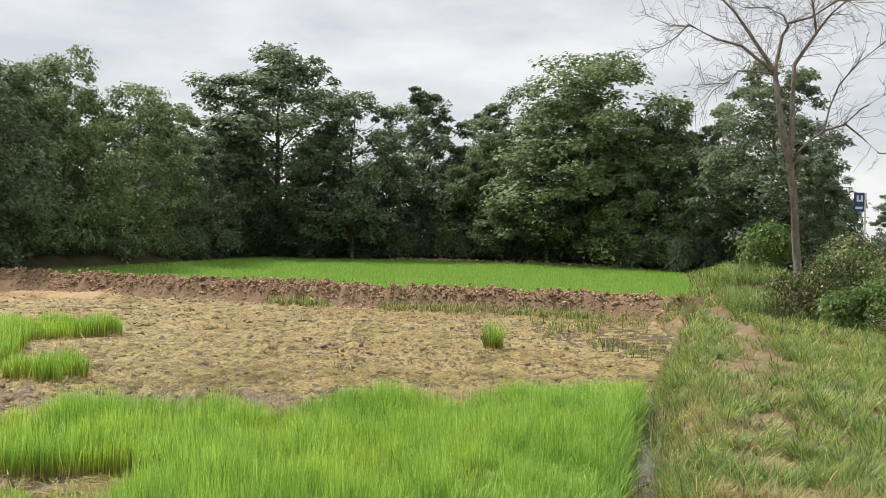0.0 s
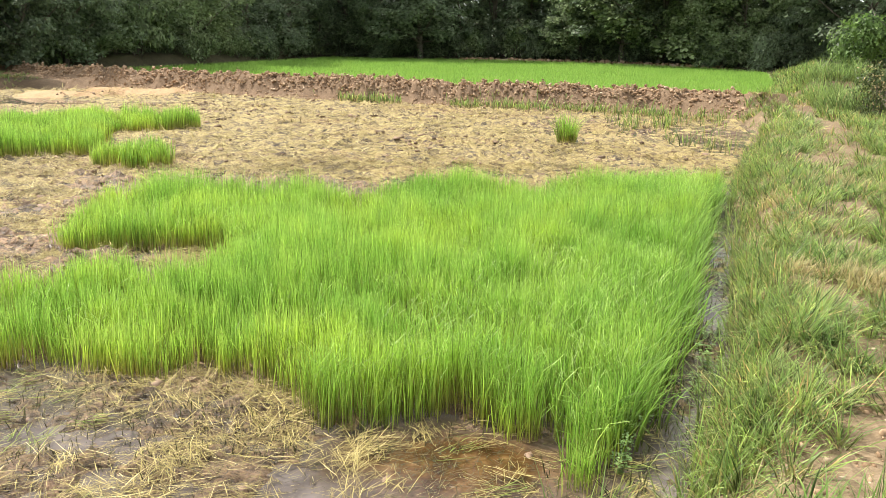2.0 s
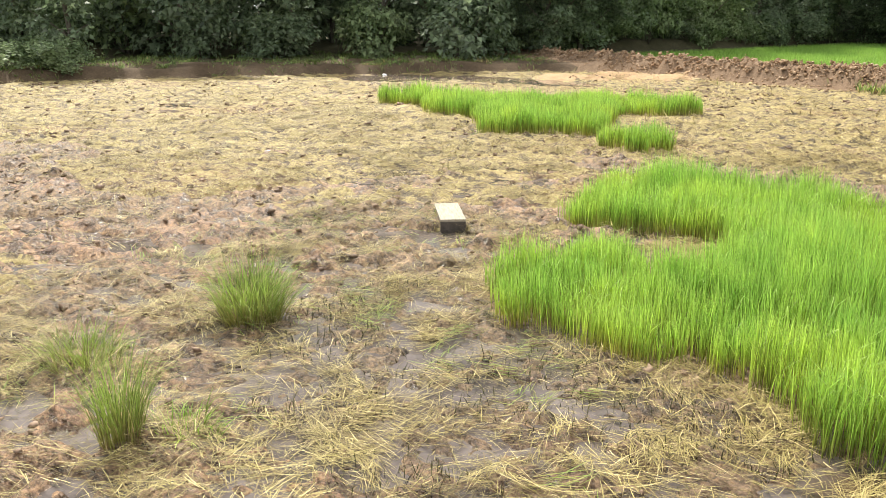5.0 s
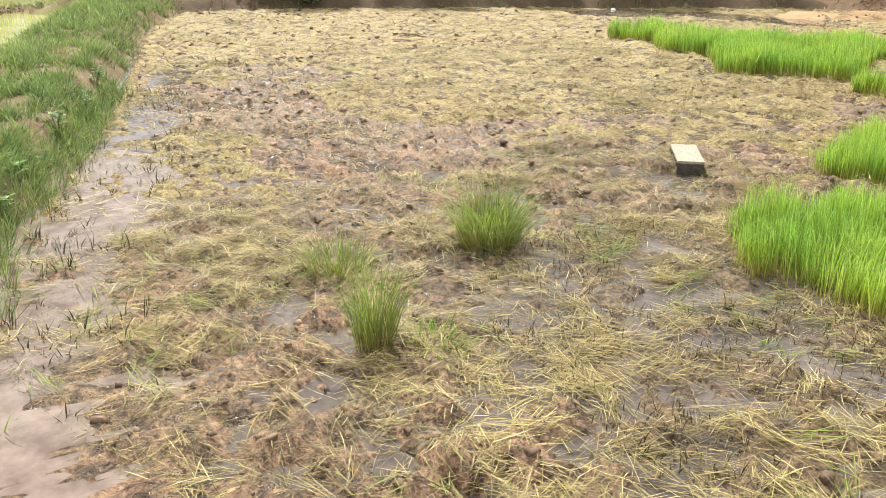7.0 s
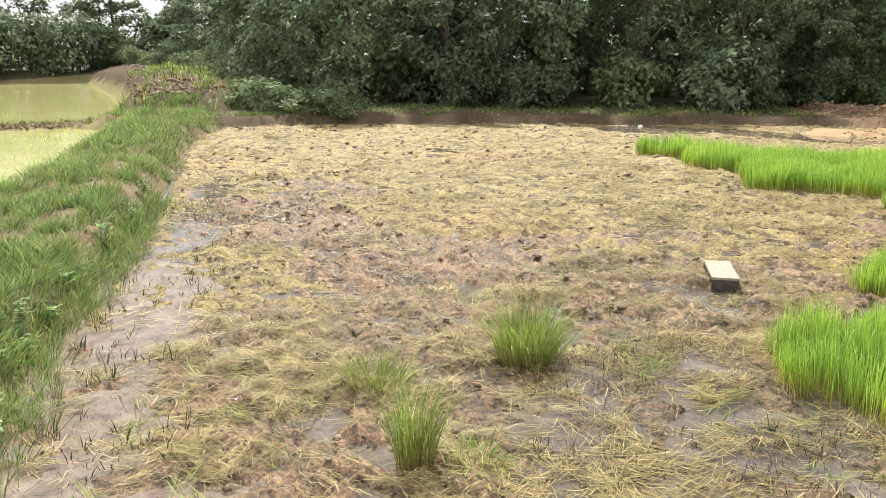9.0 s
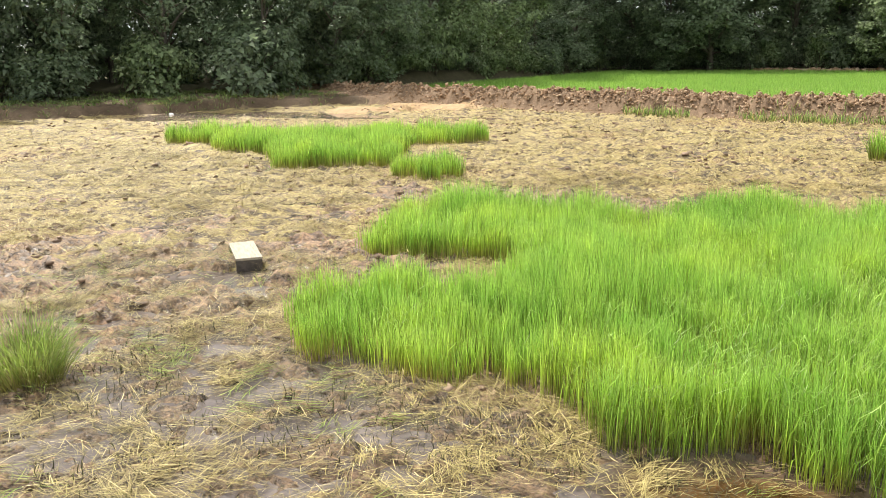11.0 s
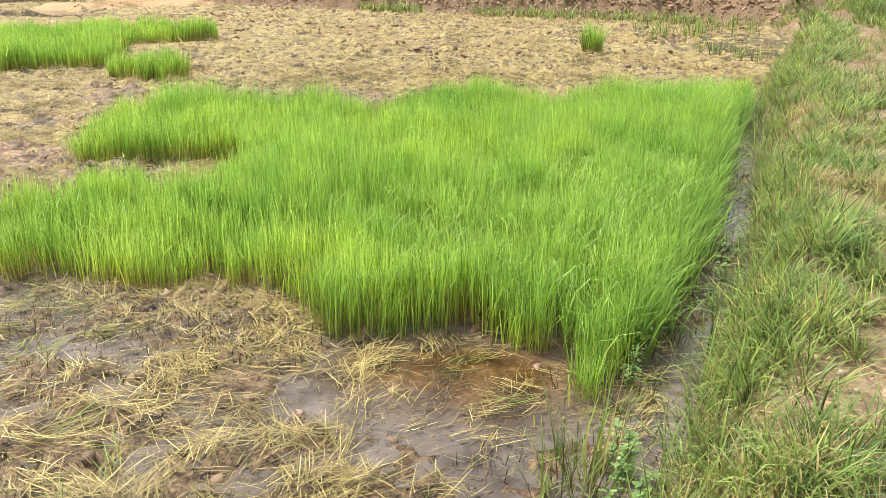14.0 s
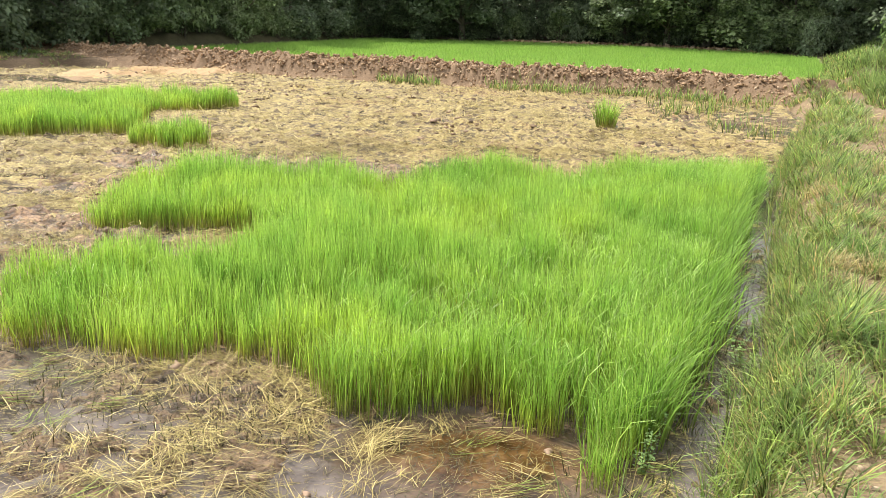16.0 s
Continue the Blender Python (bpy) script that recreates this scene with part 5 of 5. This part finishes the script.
def locks(name, q, count, long_, wide, material, label, spread, rise=0.05, segs=2):
    """Swathes of cut stalks: each point becomes a handful that lies more or less one way, heaped a little."""
    nc = len(q)
    n = nc * count
    a0 = np.repeat(6.283 * 1.3 * fnoise(q[:, 0], q[:, 1], 0.9, 2, 1) + RNG.normal(0, 1.0, nc), count)
    az = a0 + RNG.normal(0, 0.22, n) + np.where(RNG.random(n) < 0.14, RNG.normal(0, 1.2, n), 0)
    along_, across = RNG.normal(0, 0.8 * spread, n), RNG.normal(0, 0.42 * spread, n)
    x = np.repeat(q[:, 0], count) + along_ * np.cos(a0) - across * np.sin(a0)
    y = np.repeat(q[:, 1], count) + along_ * np.sin(a0) + across * np.cos(a0)
    ln = long_ * (0.4 + 0.9 * RNG.random(n))
    x, y = x - 0.5 * ln * np.cos(az), y - 0.5 * ln * np.sin(az)
    dome = np.exp(-(along_ ** 2 + 4 * across ** 2) / (2 * spread ** 2))
    z = np.maximum(height(x, y), 0.0) + 0.004 + rise * RNG.random(n) * dome
    ok = (signed(x, y, BASIN) < -0.05) & (signed(x, y, BED) > -0.03)
    me = blades(name, np.stack([x, y, z], 1)[ok], ln[ok], (wide * (0.6 + 0.8 * RNG.random(n)))[ok], RNG.normal(1.5, 0.12, n)[ok], az[ok], RNG.normal(0.05, 0.3, n)[ok], segs, RNG.normal(0, 0.3, n)[ok])
    return tagged(part_mesh(name, me, material), label, "straw", kind="stuff")


S_NEAR = [(-6.0, -0.5), (1.3, 0.8), (2.2, 5.5), (-1.0, 6.5), (-6.0, 6.5)]
S_MID = [(-14.0, 1.0), (-5.9, -0.2), (-5.9, 6.4), (3.5, 6.4), (4.0, 13.0), (-14.0, 13.0)]
q = off_beds(scatter(S_NEAR, 165))
locks("straw", straw_keep(q, 1.0), 18, 0.18, 0.0034, M_STRAW, "swathes of yellow rice straw lying on the wet mud", 0.09, 0.05)
q = off_beds(scatter(S_NEAR, 2000))
q = q[RNG.random(len(q)) < (0.35 + 0.65 * smooth01(-0.08, 0.1, fnoise(q[:, 0], q[:, 1], 2.6, 3, 4))) * (1 - 0.6 * np.clip(wetness(q[:, 0], q[:, 1]), 0, 1)) * (1 - 0.9 * pits(q[:, 0], q[:, 1]))]
lying("straw_litter", q, 0.075, 0.0032, M_LITTER, "fine brown straw litter trodden into the mud", "straw", 0.02, 1)
q = off_beds(scatter(S_MID, 420))
q = q[RNG.random(len(q)) < 0.3 + 0.7 * smooth01(-0.08, 0.1, fnoise(q[:, 0], q[:, 1], 1.6, 3, 4)) * (1 - 0.6 * trodden(q[:, 0], q[:, 1])) - 0.9 * pits(q[:, 0], q[:, 1])]
lying("straw_litter", q, 0.11, 0.006, M_LITTER, "fine brown straw litter trodden into the mud", "straw", 0.03, 1)
q = off_beds(scatter(S_NEAR, 40))
locks("straw", straw_keep(q, 1.0, 0.1), 12, 0.13, 0.0036, M_STRAW, "short bits of rotting rice straw on wet mud", 0.08, 0.03)
q = off_beds(scatter(S_NEAR, 280))
lying("straw", straw_keep(q, 0.8, 0.2), 0.15, 0.0036, M_STRAW, "loose single rice stalks strewn over the wet mud", "straw", 0.04)
# broken clods of clay among the straw
M_MUDCLOD, mn, ml, mb = base_material("mud_clod", 0.7, 0.35)
ml.new(node_mix(mn, ml, 0.5, node_ramp(mn, ml, mn.new("ShaderNodeNewGeometry").outputs["Random Per Island"], [(0.0, (0.07, 0.042, 0.026)), (0.5, (0.2, 0.126, 0.082)), (1.0, (0.46, 0.31, 0.215))]),
                node_ramp(mn, ml, node_noise(mn, ml, 22, 5, 0.6, node_object(mn)), [(0.3, (0.09, 0.06, 0.036)), (0.7, (0.36, 0.25, 0.165))])), mb.inputs["Base Color"])
for poly, dens, r0, r1 in ((S_NEAR, 60, 0.008, 0.035), (S_MID, 32, 0.012, 0.045), (BASIN, 9, 0.025, 0.06)):
    q = off_beds(scatter(poly, dens))
    if poly is BASIN:
        q = q[(q[:, 1] > 12.5) | (q[:, 0] < -13.5)]
    keep = 0.25 + 0.75 * np.maximum(trodden(q[:, 0], q[:, 1]), smooth01(0.0, 0.12, fnoise(q[:, 0], q[:, 1], 1.9, 2, 5)))
    q = q[RNG.random(len(q)) < keep * (1 - 0.7 * np.clip(wetness(q[:, 0], q[:, 1]), 0, 1))]
    lumps("clods", np.stack([q[:, 0], q[:, 1], np.maximum(height(q[:, 0], q[:, 1]), -0.005)], 1), r0 + r1 * RNG.random(len(q)) ** 2, M_MUDCLOD, "broken clods of brown clay on the trampled mud", "clods", 0.5, True)
# a thicker heap of cut straw by the bank
q = off_beds(np.concatenate([scatter([(-1.6, 0.9), (-0.5, 0.9), (-0.1, 1.45), (-0.7, 2.0), (-1.7, 1.7)], 60), scatter([(-1.5, 1.8), (0.2, 1.7), (0.35, 2.2), (-0.2, 2.7), (-1.3, 2.75), (-1.8, 2.3)], 34)]))
q = np.concatenate([q, off_beds(scatter([(-1.3, 1.05), (-0.3, 0.75), (0.25, 1.2), (0.1, 1.75), (-0.9, 1.8)], 70))])
locks("straw", q, 16, 0.2, 0.0034, M_STRAW, "thick heap of cut yellow straw on the mud", 0.1, 0.08)
locks("straw", q, 14, 0.2, 0.0032, M_LITTER, "brown rotting straw in a heap on the mud", 0.11, 0.06)
q = off_beds(scatter(S_MID, 38))
locks("straw", straw_keep(q, 1.0), 20, 0.24, 0.0072, M_STRAW, "swathes of yellow rice straw over the mud", 0.16, 0.06, 1)
q = off_beds(scatter(S_MID, 260))
lying("straw", straw_keep(q, 1.0), 0.17, 0.007, M_STRAW, "loose yellow rice straw strewn over the mud", "straw", 0.04, 1)
q = off_beds(scatter(BASIN, 16))
q = q[(q[:, 1] > 12.5) | (q[:, 0] < -13.5)]
locks("straw", straw_keep(q, 1.0), 14, 0.34, 0.014, M_STRAW, "swathes of yellow rice straw over the far mud", 0.3, 0.05, 1)
q = off_beds(scatter(S_NEAR, 7))
locks("green_straw", q[fnoise(q[:, 0], q[:, 1], 1.1, 2, 7) > 0.03], 16, 0.22, 0.005, M_TUFT, "freshly cut green rice stalks lying on mud", 0.1, 0.06, 3)
q = along(PATH_LINE[:6], 3400, 0.4, RNG.random(3400) ** 1.6)
q = q[(signed(q[:, 0], q[:, 1], BASIN) > 0.12)]
lying("straw_litter", q, 0.07, 0.0026, M_LITTER, "dry bits of grass lying on the worn path", "straw", 0.03, 2)
# dark rotten bits afloat and trodden in
q = off_beds(scatter(S_NEAR, 1500))
q = q[RNG.random(len(q)) < 0.25 + 0.75 * smooth01(-0.05, 0.12, fnoise(q[:, 0], q[:, 1], 3.1, 3, 7))]
lying("debris", q, 0.06, 0.0034, M_STUB, "dark rotten bits of stalk on the wet mud", "debris", 0.012, 1)
# cut stubs standing in the wet places
q = off_beds(scatter(S_NEAR, 520))
q = q[wetness(q[:, 0], q[:, 1]) > 0.25]
q = q[fnoise(q[:, 0], q[:, 1], 1.6, 2, 3) > -0.03]
grass("stubble", q, 0.075, 0.0046, M_STUB, "short dark rice stubble standing in shallow water", 0.25, 0.5, 2, "stubble")
q = along([(-3.4, -0.1), (-5.5, 0.65), (-8.2, 1.95), (-12.0, 3.9)], 620, 0.3)
q = q[fnoise(q[:, 0], q[:, 1], 2.2, 2, 5) > -0.03]
grass("stubble", q, 0.11, 0.007, M_STUB, "dark green stubble standing in the water strip", 0.3, 0.6, 2, "stubble", 4)

q = along([(1.0, 2.3), (1.3, 3.3), (1.72, 4.4), (2.08, 5.7), (2.48, 7.2)], 420, 0.08)
grass("stubble", q, 0.13, 0.006, M_STUB, "dark drowned stems standing in the ditch", 0.3, 0.8, 3, "stubble", 2)
# reeds in the wet far corner
q = scatter([(2.6, 20.8), (5.7, 20.8), (5.4, 17.6), (4.4, 14.5), (3.6, 16.0)], 22)
q = q[fnoise(q[:, 0], q[:, 1], 0.8, 2, 4) > -0.05]
grass("reeds", q, 0.3, 0.016, M_GRASS, "sparse green reeds standing in dark water", 0.15, 0.4, 2, "reeds", 3)

q = along([(0.82, 2.15), (0.98, 2.45)], 26, 0.06)
grass("reeds", q, 0.34, 0.007, M_GRASS, "thin pale grass stems at the ditch's mouth", 0.2, 0.5, 3, "reeds", 3)

# ---- tufts left standing ----


def tuft(x, y, r, tall, n, width, label, material=None, lean=0.16):
    """A tuft at its place: green blades and, among them, some dry ones."""
    top = thing("grass_tuft", label, "grass tuft", "tufts on the mud")
    top.location = (x, y, 0)
    for name, k, hi, mat in (("foliage", n, 1.0, material or M_RICE), ("dry_foliage", n // 9, 0.6, M_DRYGRASS)):
        a, d = RNG.random(k) * 6.283, r * RNG.random(k) ** 0.6
        px, py = d * np.cos(a), d * np.sin(a)
        base = np.stack([px, py, np.minimum(height(px + x, py + y), 0.02) - 0.02], 1)
        out = a + RNG.normal(0, 0.8, k)
        me = blades(name, base, hi * tall * (0.32 + 0.73 * RNG.random(k) ** 0.7), width * (0.7 + 0.6 * RNG.random(k)), np.abs(RNG.normal(0.03, lean, k)) + 0.12 * d / r, out,
                    np.abs(RNG.normal(0.95 if lean > 0.15 else 0.3, 0.5, k)), 4, RNG.random(k))
        part_mesh(name, me, mat, top)
    return top


tuft(-3.95, 3.05, 0.2, 0.56, 760, 0.0055, "thick green grass tuft standing on the mud", M_TUFT, 0.22)
tuft(-3.10, 1.50, 0.1, 0.6, 260, 0.005, "upright green rice tuft standing on the mud", M_TUFT, 0.09)
tuft(-4.12, 1.90, 0.2, 0.36, 420, 0.005, "low flattened yellow-green grass tuft on the mud", M_TUFT, 0.45)
tuft(1.62, 15.95, 0.17, 0.66, 300, 0.014, "lone green rice tuft on far mud", None, 0.08)
tuft(-2.92, 1.75, 0.16, 0.20, 160, 0.006, "sparse short green grass beside a taller tuft", None, 0.5)

# ---- broad-leaved weeds ----
def weed(seed, tall, leaves, leaf, label):
    r = random.Random(seed)
    top = thing("weed", label, "weed", "weeds on the bunds")
    paths, V, T, U = [], [], [], []
    for s in range(5):
        a = r.uniform(0, 6.283)
        tip = Vector((0.5 * tall * math.cos(a) * r.random(), 0.5 * tall * math.sin(a) * r.random(), tall * r.uniform(0.6, 1.0)))
        paths.append([(Vector((0, 0, -0.05)), 0.004), (tip * 0.5 + Vector((0, 0, 0.1 * tall)), 0.003), (tip, 0.0015)])
        for k in range(leaves):
            u = r.uniform(0.3, 1.0)
            p = tip * u
            b = r.uniform(0, 6.283)
            d = Vector((math.cos(b), math.sin(b), r.uniform(-0.1, 0.5))).normalized()
            sd = Vector((-math.sin(b), math.cos(b), 0))
            ln = leaf * r.uniform(0.6, 1.2)
            o = len(V)
            up = d.cross(sd) * -0.05 * ln
            V += [p, p + d * ln * 0.4 + sd * ln * 0.24 + up, p + d * ln * 0.75 + sd * ln * 0.16 + up, p + d * ln - Vector((0, 0, 0.12 * ln)), p + d * ln * 0.75 - sd * ln * 0.16 + up, p + d * ln * 0.4 - sd * ln * 0.24 + up]
            T += [(o, o + 1, o + 5), (o + 1, o + 2, o + 4), (o + 1, o + 4, o + 5), (o + 2, o + 3, o + 4)]
            U += [(0.5, 0), (0, 0.4), (0, 0.75), (0.5, 1), (1, 0.75), (1, 0.4)]
    tv, tq_ = tube_arrays(paths, 4)
    part_mesh("stem", mesh_arrays("stem", tv, None, tq_, None, True), M_GRASS, top)
    part_mesh("leaves", mesh_arrays("leaves", np.array([tuple(v) for v in V]), np.array(T), None, np.array(U)), M_WEED, top)
    return top


M_WEED = blade_material("weed_leaf", (0.26, 0.4, 0.14), (0.32, 0.48, 0.18), (0.38, 0.53, 0.23), 0.4, 0.35, 0.4)
WEEDS = [weed(3, 0.28, 9, 0.085, "pale green broad-leaved weed by the ditch"), weed(9, 0.33, 24, 0.045, "leafy green weed on the bund's edge")]
place(WEEDS, [(0, -4.9, -0.2, 1.0, 0.9), (0, -6.6, 0.5, 1.0, 0.9), (0, -7.9, 1.1, 0.9, 0.8), (0, -6.0, 0.15, 0.9, 0.8), (0, -4.6, -0.28, 0.9, 0.8), (1, 1.1, 2.42, 1.0, 0.95),  (1, 1.12, 2.18, 0.9, 0.8), (0, -7.19, 0.75, 1.1, 1.0), (0, -4.31, -0.4, 1.0, 0.9), (0, -5.59, -0.05, 1.0, 0.9), (0, -3.6, -0.6, 1.2, 1.0),
              (1, -4.0, -0.75, 1.1, 1.0), (1, -6.3, 0.2, 1.2, 1.0), (0, -8.9, 1.5, 1.1, 1.0), (1, -10.3, 2.2, 1.2, 1.0), (1, -5.0, -0.5, 1.3, 1.1), (0, -11.8, 2.8, 1.2, 1.0), (0, -3.35, -0.75, 1.3, 1.1), (1, 1.9, 4.6, 0.8, 0.8)] + [(1, 1.18 + 0.27 * k * 0.9 + 0.09 * math.sin(k * 4.1), 3.2 + 0.55 * k + 0.2 * math.sin(k * 2.9), 0.55 + 0.25 * math.sin(k * 1.7) ** 2, 0.6) for k in range(9)] + [(1, 1.22 + 0.105 * k + 0.05 * math.sin(k * 5.3), 3.3 + 0.37 * k + 0.1 * math.sin(k * 3.7), 0.5 + 0.3 * math.sin(k * 2.3) ** 2, 0.7) for k in range(16)], 6)

# ---- young rice in the ponds ----
for poly, dens, lng, wid in ((POND_A, 14, 0.2, 0.008), ([(-28.9, 1.9), (-29.3, 7.0), (-34.8, 9.4), (-50, 13.5), (-55, 2), (-40, -8), (-28.9, -6)], 1.6, 0.16, 0.012)):
    q = scatter(poly, dens)
    n = len(q)
    me = blades("pond_rice", np.stack([q[:, 0], q[:, 1], np.full(n, -0.1)], 1), lng * (0.6 + 0.6 * RNG.random(n)), np.full(n, wid), 0.1 + 0.2 * RNG.random(n), RNG.random(n) * 6.283, 0.3 * RNG.random(n), 2, RNG.random(n))
    tagged(part_mesh("pond_rice", me, M_RICE), "sparse young rice standing in pond water", "rice", kind="stuff")
q = along([(-28.4, 7.2), (-28.4, 1.9), (-28.5, -8.0)], 1700, 0.25)
lumps("clods", np.stack([q[:, 0], q[:, 1], np.maximum(height(q[:, 0], q[:, 1]), 0.0)], 1), 0.03 + 0.06 * RNG.random(len(q)) ** 2, M_MUDCLOD, "dark earth clods forming a low bund between ponds", "clods", 0.7, True)
grass("grass", along([(-28.4, 7.2), (-28.4, 1.9), (-28.5, -8.0)], 900, 0.35), 0.17, 0.016, M_GRASS_WET, "green grass on the low pond bund", 0.3, 0.7, 2, "grass", 4)

q = along([(-30.0, 9.6), (-36.0, 12.2), (-52.0, 16.5), (-78.0, 22.5)], 1000, 1.1, RNG.random(1000) ** 1.8)
lumps("clods", np.stack([q[:, 0], q[:, 1], height(q[:, 0], q[:, 1])], 1), 0.03 + 0.1 * RNG.random(len(q)) ** 2, M_MUDCLOD, "brown earth clods on the bank beside the pond", "clods")
q = along([(-27.5, 9.0), (-36.0, 12.6), (-52.0, 17.5)], 240, 1.2)
grass("grass", q, 0.4, 0.035, M_GRASS, "scattered grass on the brown pond bank", 0.4, 0.7, 3, "grass", 7)

# ---- stick and scrap ----
st = thing("stick", "thin grey bare stick pushed into the bund", "stick")
sv, sq = tube_arrays([[(Vector((0, 0, -0.15)), 0.012), (Vector((0.03, 0.03, 0.5)), 0.011), (Vector((0.05, 0.16, 1.15)), 0.008)]], 6)
part_mesh("shaft", mesh_arrays("shaft", sv, None, sq, None, True), M_DEADBARK, st)
st.location = (-7.0, -0.2, float(height(np.array([-7.0]), np.array([-0.2]))[0]))
M_SCRAP, scn, scl, scb = base_material("white_plastic", 0.5, 0.4)
scl.new(node_ramp(scn, scl, node_noise(scn, scl, 20, 4, 0.6, node_object(scn)), [(0.3, (0.6, 0.6, 0.58)), (0.7, (0.82, 0.82, 0.8))]), scb.inputs["Base Color"])
bm = bmesh.new()
bmesh.ops.create_icosphere(bm, subdivisions=2, radius=0.1)
for v in bm.verts:
    v.co *= 0.75 + 0.5 * noise.noise(v.co * 9)
    v.co.z *= 0.6
scrap = tagged(part("plastic_scrap", bm, M_SCRAP), "crumpled white plastic scrap on the far mud edge", "litter")
scrap.location = (-18.6, 21.3, float(height(np.array([-18.6]), np.array([21.3]))[0]) + 0.07)
